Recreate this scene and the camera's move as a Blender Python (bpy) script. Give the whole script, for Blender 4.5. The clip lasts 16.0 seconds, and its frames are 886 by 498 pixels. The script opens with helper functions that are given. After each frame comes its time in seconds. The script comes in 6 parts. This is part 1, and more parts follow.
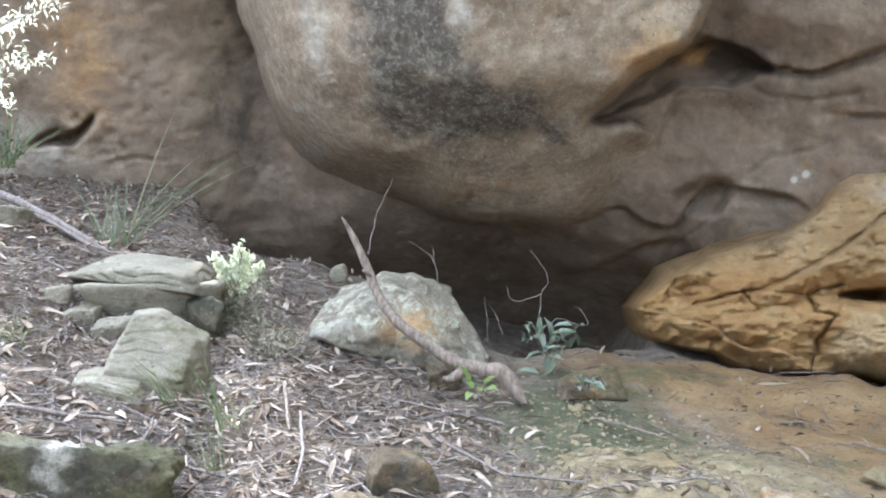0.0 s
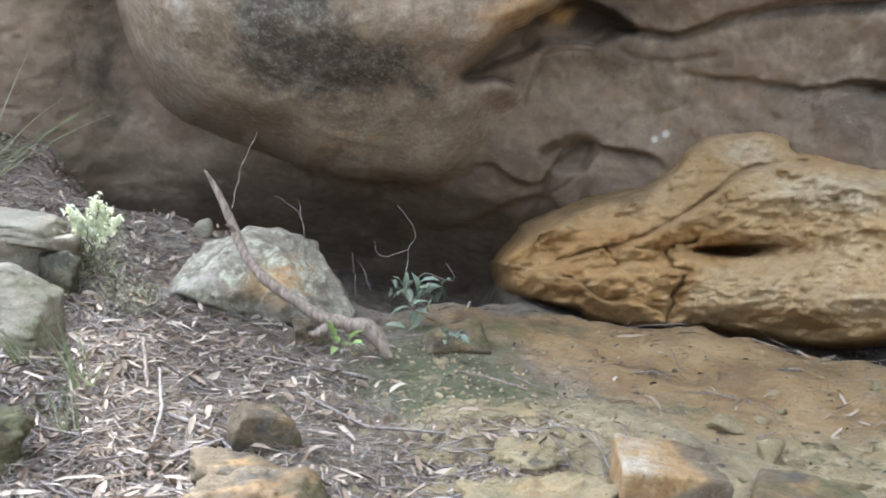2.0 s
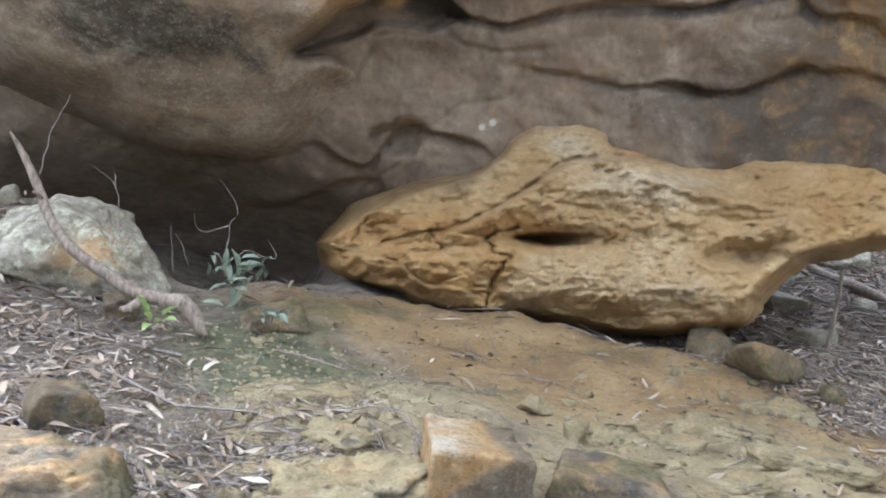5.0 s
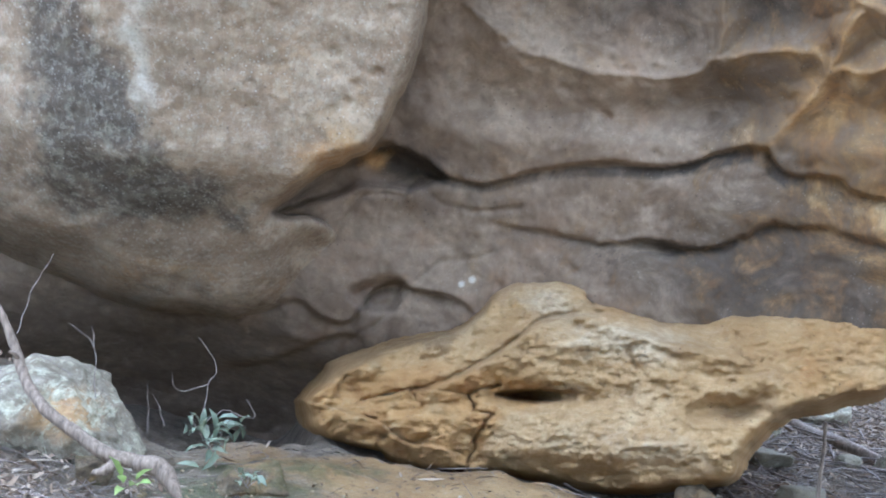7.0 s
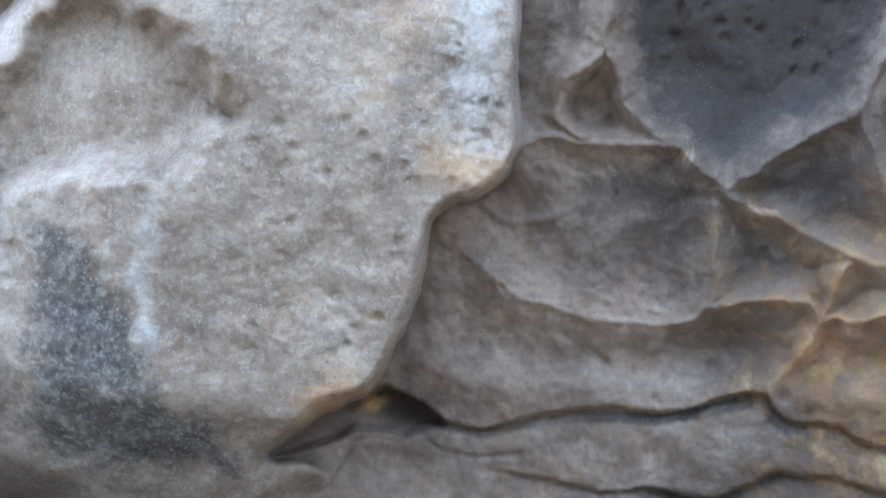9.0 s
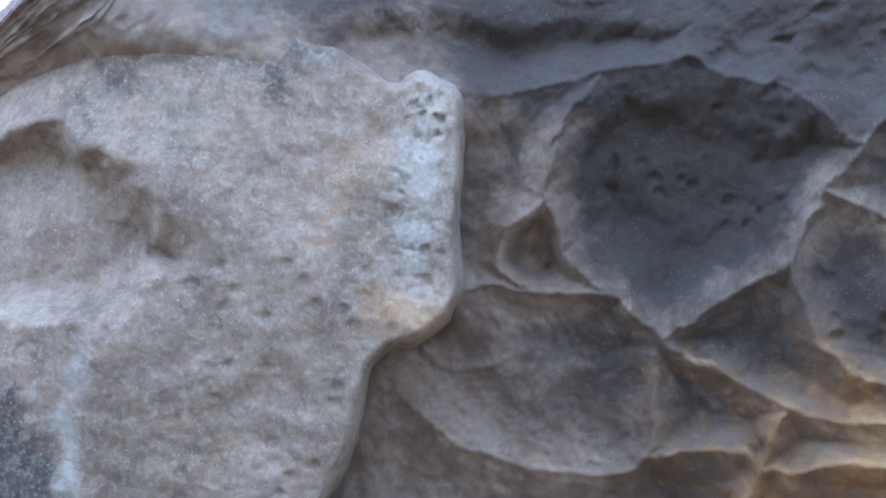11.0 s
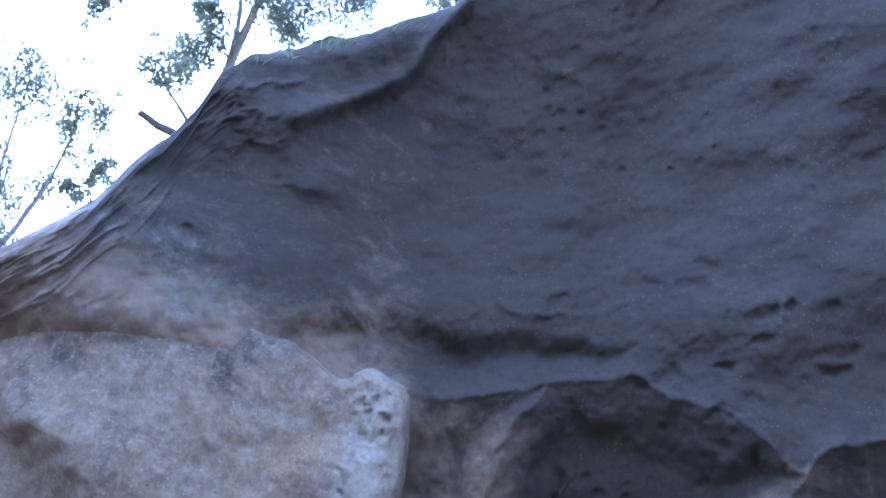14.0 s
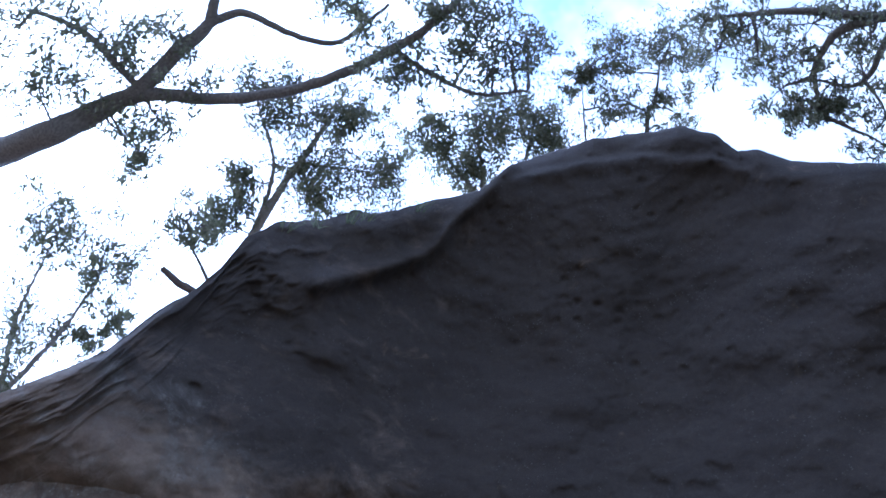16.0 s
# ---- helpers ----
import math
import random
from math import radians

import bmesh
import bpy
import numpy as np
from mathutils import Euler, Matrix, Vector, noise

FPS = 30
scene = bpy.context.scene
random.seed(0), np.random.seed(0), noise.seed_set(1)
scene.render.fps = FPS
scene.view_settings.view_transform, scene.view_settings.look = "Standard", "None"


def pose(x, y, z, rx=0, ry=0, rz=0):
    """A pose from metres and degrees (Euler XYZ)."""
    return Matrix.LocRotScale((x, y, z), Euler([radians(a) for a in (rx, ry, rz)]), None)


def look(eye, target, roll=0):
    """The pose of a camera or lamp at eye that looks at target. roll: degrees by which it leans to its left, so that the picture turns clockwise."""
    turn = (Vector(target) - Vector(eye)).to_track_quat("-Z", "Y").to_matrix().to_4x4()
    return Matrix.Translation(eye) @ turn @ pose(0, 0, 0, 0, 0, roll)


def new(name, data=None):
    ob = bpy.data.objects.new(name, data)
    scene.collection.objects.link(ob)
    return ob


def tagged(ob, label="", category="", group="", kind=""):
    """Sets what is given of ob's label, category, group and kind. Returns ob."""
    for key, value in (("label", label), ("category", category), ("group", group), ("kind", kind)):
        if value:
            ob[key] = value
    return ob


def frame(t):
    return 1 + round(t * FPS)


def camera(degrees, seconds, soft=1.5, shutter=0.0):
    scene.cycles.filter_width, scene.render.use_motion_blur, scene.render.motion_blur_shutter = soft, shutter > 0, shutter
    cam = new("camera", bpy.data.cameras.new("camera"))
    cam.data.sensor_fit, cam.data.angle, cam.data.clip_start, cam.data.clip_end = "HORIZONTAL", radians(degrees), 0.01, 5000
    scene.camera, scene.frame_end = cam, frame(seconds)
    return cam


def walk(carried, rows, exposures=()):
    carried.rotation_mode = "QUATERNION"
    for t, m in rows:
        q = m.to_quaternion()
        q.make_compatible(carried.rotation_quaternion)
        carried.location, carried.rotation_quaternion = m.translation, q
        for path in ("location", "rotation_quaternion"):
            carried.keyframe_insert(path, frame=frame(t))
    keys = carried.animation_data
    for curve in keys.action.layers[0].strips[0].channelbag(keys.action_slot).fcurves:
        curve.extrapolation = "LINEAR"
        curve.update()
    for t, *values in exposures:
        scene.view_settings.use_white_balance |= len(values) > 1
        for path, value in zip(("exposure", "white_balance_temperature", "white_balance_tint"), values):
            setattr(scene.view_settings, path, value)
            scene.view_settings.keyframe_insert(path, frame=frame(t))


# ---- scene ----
# The place: a sandstone overhang with a litter-strewn slope at its foot. The camera is held before it, sways a little sideways and turns.
cam = camera(48.5, 16.0, soft=1.9)
EYE = (0.0, 0.0, 1.6)
TILT = Matrix.Rotation(radians(-5.0), 4, "X")
SWAY = ((0.0, -0.052), (0.5, -0.034), (1.0, -0.019), (1.5, -0.012), (2.0, -0.001), (2.5, 0.011), (3.0, 0.022), (3.5, 0.036), (4.0, 0.048), (4.2, 0.051), (6.3, 0.03), (7.0, 0.024), (8.0, 0.012), (9.2, 0.0), (16.0, 0.0))


def stand(t):
    """The eye at a time, and the turn that keeps it on the rock as it sways."""
    x = float(np.interp(t, [a for a, b in SWAY], [b for a, b in SWAY]))
    return Matrix.Translation((x, 0.0, EYE[2] - 0.28 * x)) @ Matrix.Rotation(x / 6.0, 4, "Z") @ TILT


TURNS = [
    (0.0, 0.0, 0.0, 0.0), (0.5, -1.6, -0.31, 0.19), (1.0, -3.47, -1.41, 0.14), (1.5, -5.79, -2.19, -0.16),
    (2.0, -7.67, -2.45, -0.36), (2.5, -9.45, -3.05, -0.68), (3.0, -11.29, -3.71, -1.12), (3.5, -13.46, -4.2, -1.35),
    (4.0, -15.74, -4.51, -2.04), (4.2, -16.5, -4.45, -2.15), (6.3, -18.69, 1.78, -2.73), (6.5, -18.86, 2.85, -2.55),
    (7.0, -18.89, 5.96, -2.57), (7.5, -18.99, 9.16, -2.51), (8.0, -19.24, 12.58, -2.82), (8.5, -19.15, 16.4, -3.02),
    (9.0, -19.07, 20.06, -2.99), (9.2, -19.21, 21.23, -2.99), (11.3, -23.52, 29.61, -2.43), (11.5, -24.13, 30.25, -2.42),
    (12.0, -24.95, 32.8, -1.99), (12.5, -26.19, 36.54, -2.08), (13.0, -26.9, 40.0, -2.6), (13.5, -26.95, 41.89, -2.57),
    (14.0, -27.59, 46.4, -3.95), (14.5, -28.98, 50.01, -4.86), (15.0, -30.0, 53.11, -6.04), (15.5, -30.2, 54.7, -6.59),
    (16.0, -30.76, 57.12, -7.44)]
walk(cam, [(t, stand(t) @ pose(0, 0, 0, 90 + p, r, y)) for t, y, p, r in TURNS],
     exposures=[(0.0, 1.84, 5300, 8), (4.0, 1.6, 5560, 8), (7.0, 2.06, 4900, 8), (9.0, 2.02, 4450, 8), (11.5, 1.55, 4230, 14),
                (12.5, 1.42, 4020, 17), (14.0, 1.12, 3950, 19), (14.5, 0.8, 4000, 19), (15.0, 0.38, 4150, 18), (16.0, -0.38, 4380, 18)])

# ---- light: low sun beyond the rock's crest, bright broken sky ----
SUN_AZ, SUN_EL = radians(-21.0), radians(42.5)
sun_way = Vector((math.sin(SUN_AZ) * math.cos(SUN_EL), math.cos(SUN_AZ) * math.cos(SUN_EL), math.sin(SUN_EL)))
sun = new("sun", bpy.data.lights.new("sun", "SUN"))
sun.data.energy, sun.data.angle, sun.data.color = 3.0, radians(0.6), (1.0, 0.95, 0.86)
sun.matrix_world = look(sun_way * 60, (0, 0, 0))

world = bpy.data.worlds.new("sky")
scene.world = world
world.use_nodes = True
wt = world.node_tree
wt.nodes.clear()


def wnode(kind, **sets):
    n = wt.nodes.new(kind)
    for k, v in sets.items():
        n.inputs[k].default_value = v
    return n


sky = wt.nodes.new("ShaderNodeTexSky")
sky.sky_type, sky.sun_disc = "NISHITA", False
sky.sun_elevation, sky.sun_rotation = SUN_EL, SUN_AZ
wco = wt.nodes.new("ShaderNodeTexCoord")
cloud = wnode("ShaderNodeTexNoise", Scale=2.2, Detail=6.0, Roughness=0.55)
cramp = wt.nodes.new("ShaderNodeValToRGB")
cramp.color_ramp.elements[0].position, cramp.color_ramp.elements[1].position = 0.40, 0.56
cmix = wt.nodes.new("ShaderNodeMix")
cmix.data_type = "RGBA"
cmix.inputs["B"].default_value = (14.0, 14.0, 14.2, 1)
wbg = wnode("ShaderNodeBackground", Strength=0.12)
wout = wt.nodes.new("ShaderNodeOutputWorld")
wt.links.new(wco.outputs["Generated"], cloud.inputs["Vector"])
wt.links.new(cloud.outputs["Fac"], cramp.inputs["Fac"])
# a gap of blue between the clouds
gdot = wt.nodes.new("ShaderNodeVectorMath")
gdot.operation = "DOT_PRODUCT"
gdot.inputs[1].default_value = (0.201, 0.38, 0.903)
gmix = wt.nodes.new("ShaderNodeMath")
gmix.operation, gmix.inputs[1].default_value = "MULTIPLY_ADD", -0.016
gap = wt.nodes.new("ShaderNodeMapRange")
gap.interpolation_type = "SMOOTHSTEP"
gap.inputs["From Min"].default_value, gap.inputs["From Max"].default_value = 0.984, 0.9915
gap.inputs["To Max"].default_value = 0.5
gcut = wt.nodes.new("ShaderNodeMath")
gcut.operation, gcut.use_clamp = "SUBTRACT", True
wt.links.new(wco.outputs["Generated"], gdot.inputs[0])
wt.links.new(cloud.outputs["Fac"], gmix.inputs[0])
wt.links.new(gdot.outputs["Value"], gmix.inputs[2])
wt.links.new(gmix.outputs["Value"], gap.inputs["Value"])
wt.links.new(cramp.outputs["Color"], gcut.inputs[0])
wt.links.new(gap.outputs["Result"], gcut.inputs[1])
wt.links.new(gcut.outputs["Value"], cmix.inputs["Factor"])
clear = wt.nodes.new("ShaderNodeVectorMath")
clear.operation = "SCALE"
clear.inputs["Scale"].default_value = 1.7
wt.links.new(sky.outputs["Color"], clear.inputs[0])
wt.links.new(clear.outputs["Vector"], cmix.inputs["A"])
# thin cloud glows round the sun
wdot = wt.nodes.new("ShaderNodeVectorMath")
wdot.operation = "DOT_PRODUCT"
wdot.inputs[1].default_value = sun_way
wclip = wt.nodes.new("ShaderNodeMath")
wclip.operation, wclip.inputs[1].default_value = "MAXIMUM", 0.0
wpow = wt.nodes.new("ShaderNodeMath")
wpow.operation, wpow.inputs[1].default_value = "POWER", 5.0
wmad = wt.nodes.new("ShaderNodeMath")
wmad.operation = "MULTIPLY_ADD"
wmad.inputs[1].default_value, wmad.inputs[2].default_value = 5.0, 0.85
wglow = wt.nodes.new("ShaderNodeVectorMath")
wglow.operation = "SCALE"
wt.links.new(wco.outputs["Generated"], wdot.inputs[0])
wt.links.new(wdot.outputs["Value"], wclip.inputs[0])
wt.links.new(wclip.outputs["Value"], wpow.inputs[0])
wt.links.new(wpow.outputs["Value"], wmad.inputs[0])
wt.links.new(cmix.outputs["Result"], wglow.inputs[0])
wt.links.new(wmad.outputs["Value"], wglow.inputs["Scale"])
wt.links.new(wglow.outputs["Vector"], wbg.inputs["Color"])
wt.links.new(wbg.outputs["Background"], wout.inputs["Surface"])

# ---- materials ----


class Nodes:
    """A small builder of node materials."""

    def __init__(self, name, rough=0.9):
        self.mat = bpy.data.materials.new(name)
        self.mat.use_nodes = True
        self.tree = self.mat.node_tree
        self.bsdf = self.tree.nodes["Principled BSDF"]
        self.bsdf.inputs["Roughness"].default_value = rough
        self.co = self.tree.nodes.new("ShaderNodeTexCoord").outputs["Object"]

    def put(self, value, socket):
        if hasattr(value, "is_linked"):
            self.tree.links.new(value, socket)
        else:
            socket.default_value = value

    def scaled(self, sx, sy, sz):
        n = self.tree.nodes.new("ShaderNodeMapping")
        n.inputs["Scale"].default_value = (sx, sy, sz)
        self.tree.links.new(self.co, n.inputs["Vector"])
        return n.outputs["Vector"]

    def noise(self, scale, detail=4.0, rough=0.55, co=None, warp=0.0):
        n = self.tree.nodes.new("ShaderNodeTexNoise")
        n.inputs["Scale"].default_value, n.inputs["Detail"].default_value = scale, detail
        n.inputs["Roughness"].default_value, n.inputs["Distortion"].default_value = rough, warp
        self.tree.links.new(co or self.co, n.inputs["Vector"])
        return n.outputs["Fac"]

    def cells(self, scale, feature="F1"):
        n = self.tree.nodes.new("ShaderNodeTexVoronoi")
        n.feature = feature
        n.inputs["Scale"].default_value = scale
        self.tree.links.new(self.co, n.inputs["Vector"])
        return n.outputs["Distance"]

    def attr(self, name):
        n = self.tree.nodes.new("ShaderNodeAttribute")
        n.attribute_name = name
        return n.outputs["Fac"]

    def step(self, fac, lo, hi):
        n = self.tree.nodes.new("ShaderNodeMapRange")
        n.interpolation_type = "SMOOTHSTEP"
        self.put(fac, n.inputs["Value"])
        n.inputs["From Min"].default_value, n.inputs["From Max"].default_value = lo, hi
        return n.outputs["Result"]

    def math(self, op, a, b=0.0):
        n = self.tree.nodes.new("ShaderNodeMath")
        n.operation = op
        self.put(a, n.inputs[0])
        self.put(b, n.inputs[1])
        return n.outputs["Value"]

    def mix(self, fac, a, b, blend="MIX"):
        n = self.tree.nodes.new("ShaderNodeMix")
        n.data_type, n.blend_type = "RGBA", blend
        self.put(fac, n.inputs["Factor"])
        for v, key in ((a, "A"), (b, "B")):
            self.put((*v, 1) if isinstance(v, tuple) and len(v) == 3 else v, n.inputs[key])
        return n.outputs["Result"]

    def ramp(self, fac, *stops):
        n = self.tree.nodes.new("ShaderNodeValToRGB")
        r = n.color_ramp
        while len(r.elements) < len(stops):
            r.elements.new(0.5)
        for e, (p, c) in zip(r.elements, stops):
            e.position, e.color = p, (*c, 1)
        self.put(fac, n.inputs["Fac"])
        return n.outputs["Color"]

    def random(self):
        return self.tree.nodes.new("ShaderNodeObjectInfo").outputs["Random"]

    def island(self):
        return self.tree.nodes.new("ShaderNodeNewGeometry").outputs["Random Per Island"]

    def done(self, colour, bumps=(), rough=None):
        """bumps: (height, distance in metres, strength), coarse first."""
        self.put((*colour, 1) if isinstance(colour, tuple) else colour, self.bsdf.inputs["Base Color"])
        last = None
        for height, distance, strength in bumps:
            b = self.tree.nodes.new("ShaderNodeBump")
            b.inputs["Distance"].default_value, b.inputs["Strength"].default_value = distance, strength
            self.tree.links.new(height, b.inputs["Height"])
            if last:
                self.tree.links.new(last, b.inputs["Normal"])
            last = b.outputs["Normal"]
        if last:
            self.tree.links.new(last, self.bsdf.inputs["Normal"])
        if rough is not None:
            self.put(rough, self.bsdf.inputs["Roughness"])
        return self.mat


def sandstone(name, dark, mid, light, speck=0.35, streak=0.5, k=1.0, rust=0.85, crust=0.0, bands=0.0, blotch=0.5, grit=0.0, bump=1.0, freckle=0.0, shade_stain_tint=(0.058, 0.05, 0.042), bleach=((0.36, 0.32, 0.25), (0.56, 0.52, 0.44))):
    """Weathered sandstone. k: how fine its pattern is; crust: how much pale lichen grows over it; blotch: how dark its small blotches are; grit: how coarse its grain stands out."""
    n = Nodes(name, 0.95)
    n.bsdf.inputs["Specular IOR Level"].default_value = 0.2
    big, fine = n.noise(1.3 * k, 8, 0.66, warp=0.4), n.noise(14 * k, 6, 0.65)
    mott = n.noise(4.2 * k, 9, 0.7, warp=1.2)
    c = n.ramp(big, (0.3, dark), (0.5, mid), (0.72, light))
    c = n.mix(n.math("MULTIPLY", n.step(mott, 0.42, 0.68), 0.55), c, dark)
    c = n.mix(n.math("MULTIPLY", n.step(mott, 0.5, 0.3), 0.4), c, light)
    c = n.mix(n.math("MULTIPLY", n.step(n.noise(2.1 * k, 6, 0.6, warp=0.8), 0.52, 0.75), 0.45), c, (0.27, 0.17, 0.1))
    c = n.mix(n.step(fine, 0.35, 0.7), n.mix(0.4, c, dark), c)
    run = n.noise(2.4, 6, 0.65, n.scaled(1.0, 1.0, 0.14))
    c = n.mix(n.math("MULTIPLY", n.step(run, 0.5, 0.74), streak), c, (0.05, 0.046, 0.042))
    # weathering stains and painted shade, rust, bleaching and green growth by their own shapes on the stone
    bed = n.noise(4.5, 9, 0.75, n.scaled(1.0, 1.0, 4.5), warp=1.6)
    if bands:
        c = n.mix(n.math("MULTIPLY", n.step(bed, 0.5, 0.66), bands), c, dark)
        c = n.mix(n.math("MULTIPLY", n.step(bed, 0.46, 0.32), bands), c, light)
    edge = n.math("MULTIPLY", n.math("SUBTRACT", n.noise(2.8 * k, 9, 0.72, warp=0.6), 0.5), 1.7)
    c = n.mix(n.math("MULTIPLY", n.step(n.math("ADD", n.attr("shade_stain"), edge), 0.2, 0.95), 0.88), c, shade_stain_tint)
    c = n.mix(n.math("MULTIPLY", n.step(n.math("ADD", n.attr("warm"), edge), 0.15, 0.95), rust), c,
              n.ramp(n.noise(4 * k, 6, 0.6), (0.3, (0.32, 0.16, 0.054)), (0.55, (0.46, 0.275, 0.105)), (0.75, (0.54, 0.395, 0.205))))
    c = n.mix(n.math("MULTIPLY", n.step(n.math("ADD", n.attr("pale"), edge), 0.2, 0.9), 0.7), c, n.mix(n.step(fine, 0.3, 0.7), *bleach))
    c = n.mix(n.math("MULTIPLY", n.step(n.math("ADD", n.attr("moss"), n.math("MULTIPLY", n.math("SUBTRACT", fine, 0.5), 1.6)), 0.2, 0.9), 0.75), c,
              n.ramp(n.noise(50, 4), (0.3, (0.064, 0.06, 0.025)), (0.7, (0.138, 0.125, 0.052))))
    if k > 2:
        c = n.mix(n.math("MULTIPLY", n.step(n.noise(38, 5, 0.75), 0.52, 0.64), blotch), c, n.mix(0.5, dark, (0.05, 0.045, 0.035)))
        c = n.mix(n.math("MULTIPLY", n.step(n.noise(29, 5, 0.75), 0.54, 0.68), 0.35), c, light)
    if freckle:
        # small grey lichens and dark pits, with thin runs of lichen down the face
        c = n.mix(n.math("MULTIPLY", n.step(n.noise(24, 9, 0.8), 0.5, 0.6), freckle), c, n.mix(0.55, c, (0.5, 0.47, 0.39)))
        c = n.mix(n.math("MULTIPLY", n.step(n.noise(33, 9, 0.8, warp=0.6), 0.51, 0.62), freckle), c, n.mix(0.6, c, (0.06, 0.05, 0.04)))
        thin_run = n.step(n.noise(13, 7, 0.75, n.scaled(1.0, 1.0, 0.22)), 0.52, 0.66)
        c = n.mix(n.math("MULTIPLY", thin_run, 0.6 * freckle), c, n.mix(0.6, c, (0.48, 0.46, 0.37)))
    if crust:
        patch = n.step(n.math("ADD", n.noise(7, 9, 0.7, warp=1.5), n.math("MULTIPLY", n.cells(11), -0.25)), 0.36, 0.46)
        c = n.mix(n.math("MULTIPLY", patch, crust), c, n.ramp(n.noise(26, 6, 0.75), (0.32, (0.22, 0.2, 0.135)), (0.5, (0.37, 0.345, 0.25)), (0.66, (0.55, 0.52, 0.39))))
    spots = n.math("MULTIPLY", n.step(n.cells(30), 0.22, 0.08), n.step(n.noise(4, 4), 0.44, 0.6))
    c = n.mix(n.math("MULTIPLY", spots, speck), c, (0.55, 0.54, 0.48))
    pits = n.math("MULTIPLY", n.step(n.cells(21), 0.2, 0.06), n.step(n.noise(3.1, 3), 0.48, 0.62))
    c = n.mix(n.math("MULTIPLY", pits, 0.6), c, (0.06, 0.05, 0.04))
    grain = n.noise(140, 3, 0.7)
    c = n.mix(n.math("MULTIPLY", n.step(n.noise(75, 4, 0.8), 0.5, 0.7), 0.3), c, dark)
    relief = [(mott, 0.05, 0.45 * bump)] + ([(bed, 0.03, 0.25)] if bands else []) + [(n.noise(34, 6, 0.68), 0.02, 0.6 * bump), (grain, 0.006, 0.6 * bump)]
    if grit:
        # coarse sand grains weathered out along wavy beds, with pinholes between
        wavy = n.noise(16, 8, 0.75, n.scaled(0.6, 0.6, 3.2), warp=1.2)
        hole = n.step(n.cells(55), 0.22, 0.05)
        c = n.mix(n.math("MULTIPLY", n.step(wavy, 0.52, 0.66), 0.45 * grit), c, dark)
        c = n.mix(n.math("MULTIPLY", n.step(wavy, 0.46, 0.34), 0.35 * grit), c, light)
        c = n.mix(n.math("MULTIPLY", n.math("MULTIPLY", hole, n.step(n.noise(5, 4), 0.42, 0.6)), 0.7 * grit), c, (0.14, 0.09, 0.05))
        relief += [(wavy, 0.03, 0.7 * grit), (n.noise(70, 6, 0.75), 0.012, 0.9 * grit)]
    return n.done(c, relief)


# the cliff's dark tint is deepened to hold the shade painted high up
CLIFF = sandstone("weathered_sandstone", (0.145, 0.105, 0.072), (0.25, 0.188, 0.132), (0.345, 0.272, 0.19), 0.14, 0.25, bump=0.7, shade_stain_tint=(0.038, 0.033, 0.028))
BULGE = sandstone("lichened_sandstone", (0.17, 0.122, 0.08), (0.32, 0.24, 0.162), (0.44, 0.35, 0.245), 0.5, 0.25, crust=0.12, bump=0.8, freckle=0.45)
GOLD = sandstone("ochre_sandstone", (0.335, 0.208, 0.09), (0.5, 0.338, 0.158), (0.615, 0.475, 0.28), 0.1, 0.05, 1.3, rust=0.9, bands=0.12, grit=0.7, bleach=((0.44, 0.35, 0.22), (0.64, 0.54, 0.38)))
STONE = sandstone("grey_sandstone", (0.17, 0.145, 0.1), (0.26, 0.23, 0.168), (0.345, 0.31, 0.235), 0.15, 0.05, 2.6, 0.45, 0.1, blotch=0.18)
LICHEN = sandstone("lichen_crusted_stone", (0.15, 0.125, 0.09), (0.26, 0.225, 0.165), (0.36, 0.325, 0.25), 0.5, 0.05, 3.2, 0.6, 0.85, blotch=0.3)
TAN = sandstone("tan_sandstone", (0.095, 0.068, 0.04), (0.19, 0.142, 0.088), (0.29, 0.225, 0.147), 0.2, 0.1, 3.0, 0.6, 0.1, blotch=0.4, grit=0.5)
MOSSY = sandstone("mossy_sandstone", (0.045, 0.042, 0.028), (0.1, 0.088, 0.06), (0.17, 0.15, 0.11), 0.15, 0.1, 3.0, 0.5)
LEDGE = sandstone("yellow_bedrock", (0.19, 0.145, 0.075), (0.33, 0.262, 0.145), (0.46, 0.385, 0.235), 0.15, 0.1, 3.0, 0.5, 0.05, blotch=0.4, grit=0.5)
CRUMB = sandstone("yellow_crumb", (0.24, 0.19, 0.11), (0.38, 0.31, 0.19), (0.5, 0.43, 0.29), 0.1, 0.0, 4.0)


def leaf_material(name, stops, gloss=0.55, through_light=0.25):
    n = Nodes(name, gloss)
    c = n.ramp(n.island(), *stops)
    c = n.mix(n.math("MULTIPLY", n.step(n.noise(30, 3), 0.4, 0.8), 0.6), c, n.mix(0.5, c, (0.05, 0.035, 0.02)))
    m = n.done(c)
    n.bsdf.inputs["Transmission Weight"].default_value = 0.0
    tr = n.tree.nodes.new("ShaderNodeBsdfTranslucent")
    ms = n.tree.nodes.new("ShaderNodeMixShader")
    ms.inputs[0].default_value = through_light
    n.tree.links.new(c, tr.inputs["Color"])
    n.tree.links.new(n.bsdf.outputs["BSDF"], ms.inputs[1])
    n.tree.links.new(tr.outputs["BSDF"], ms.inputs[2])
    n.tree.links.new(ms.outputs["Shader"], n.tree.nodes["Material Output"].inputs["Surface"])
    return m


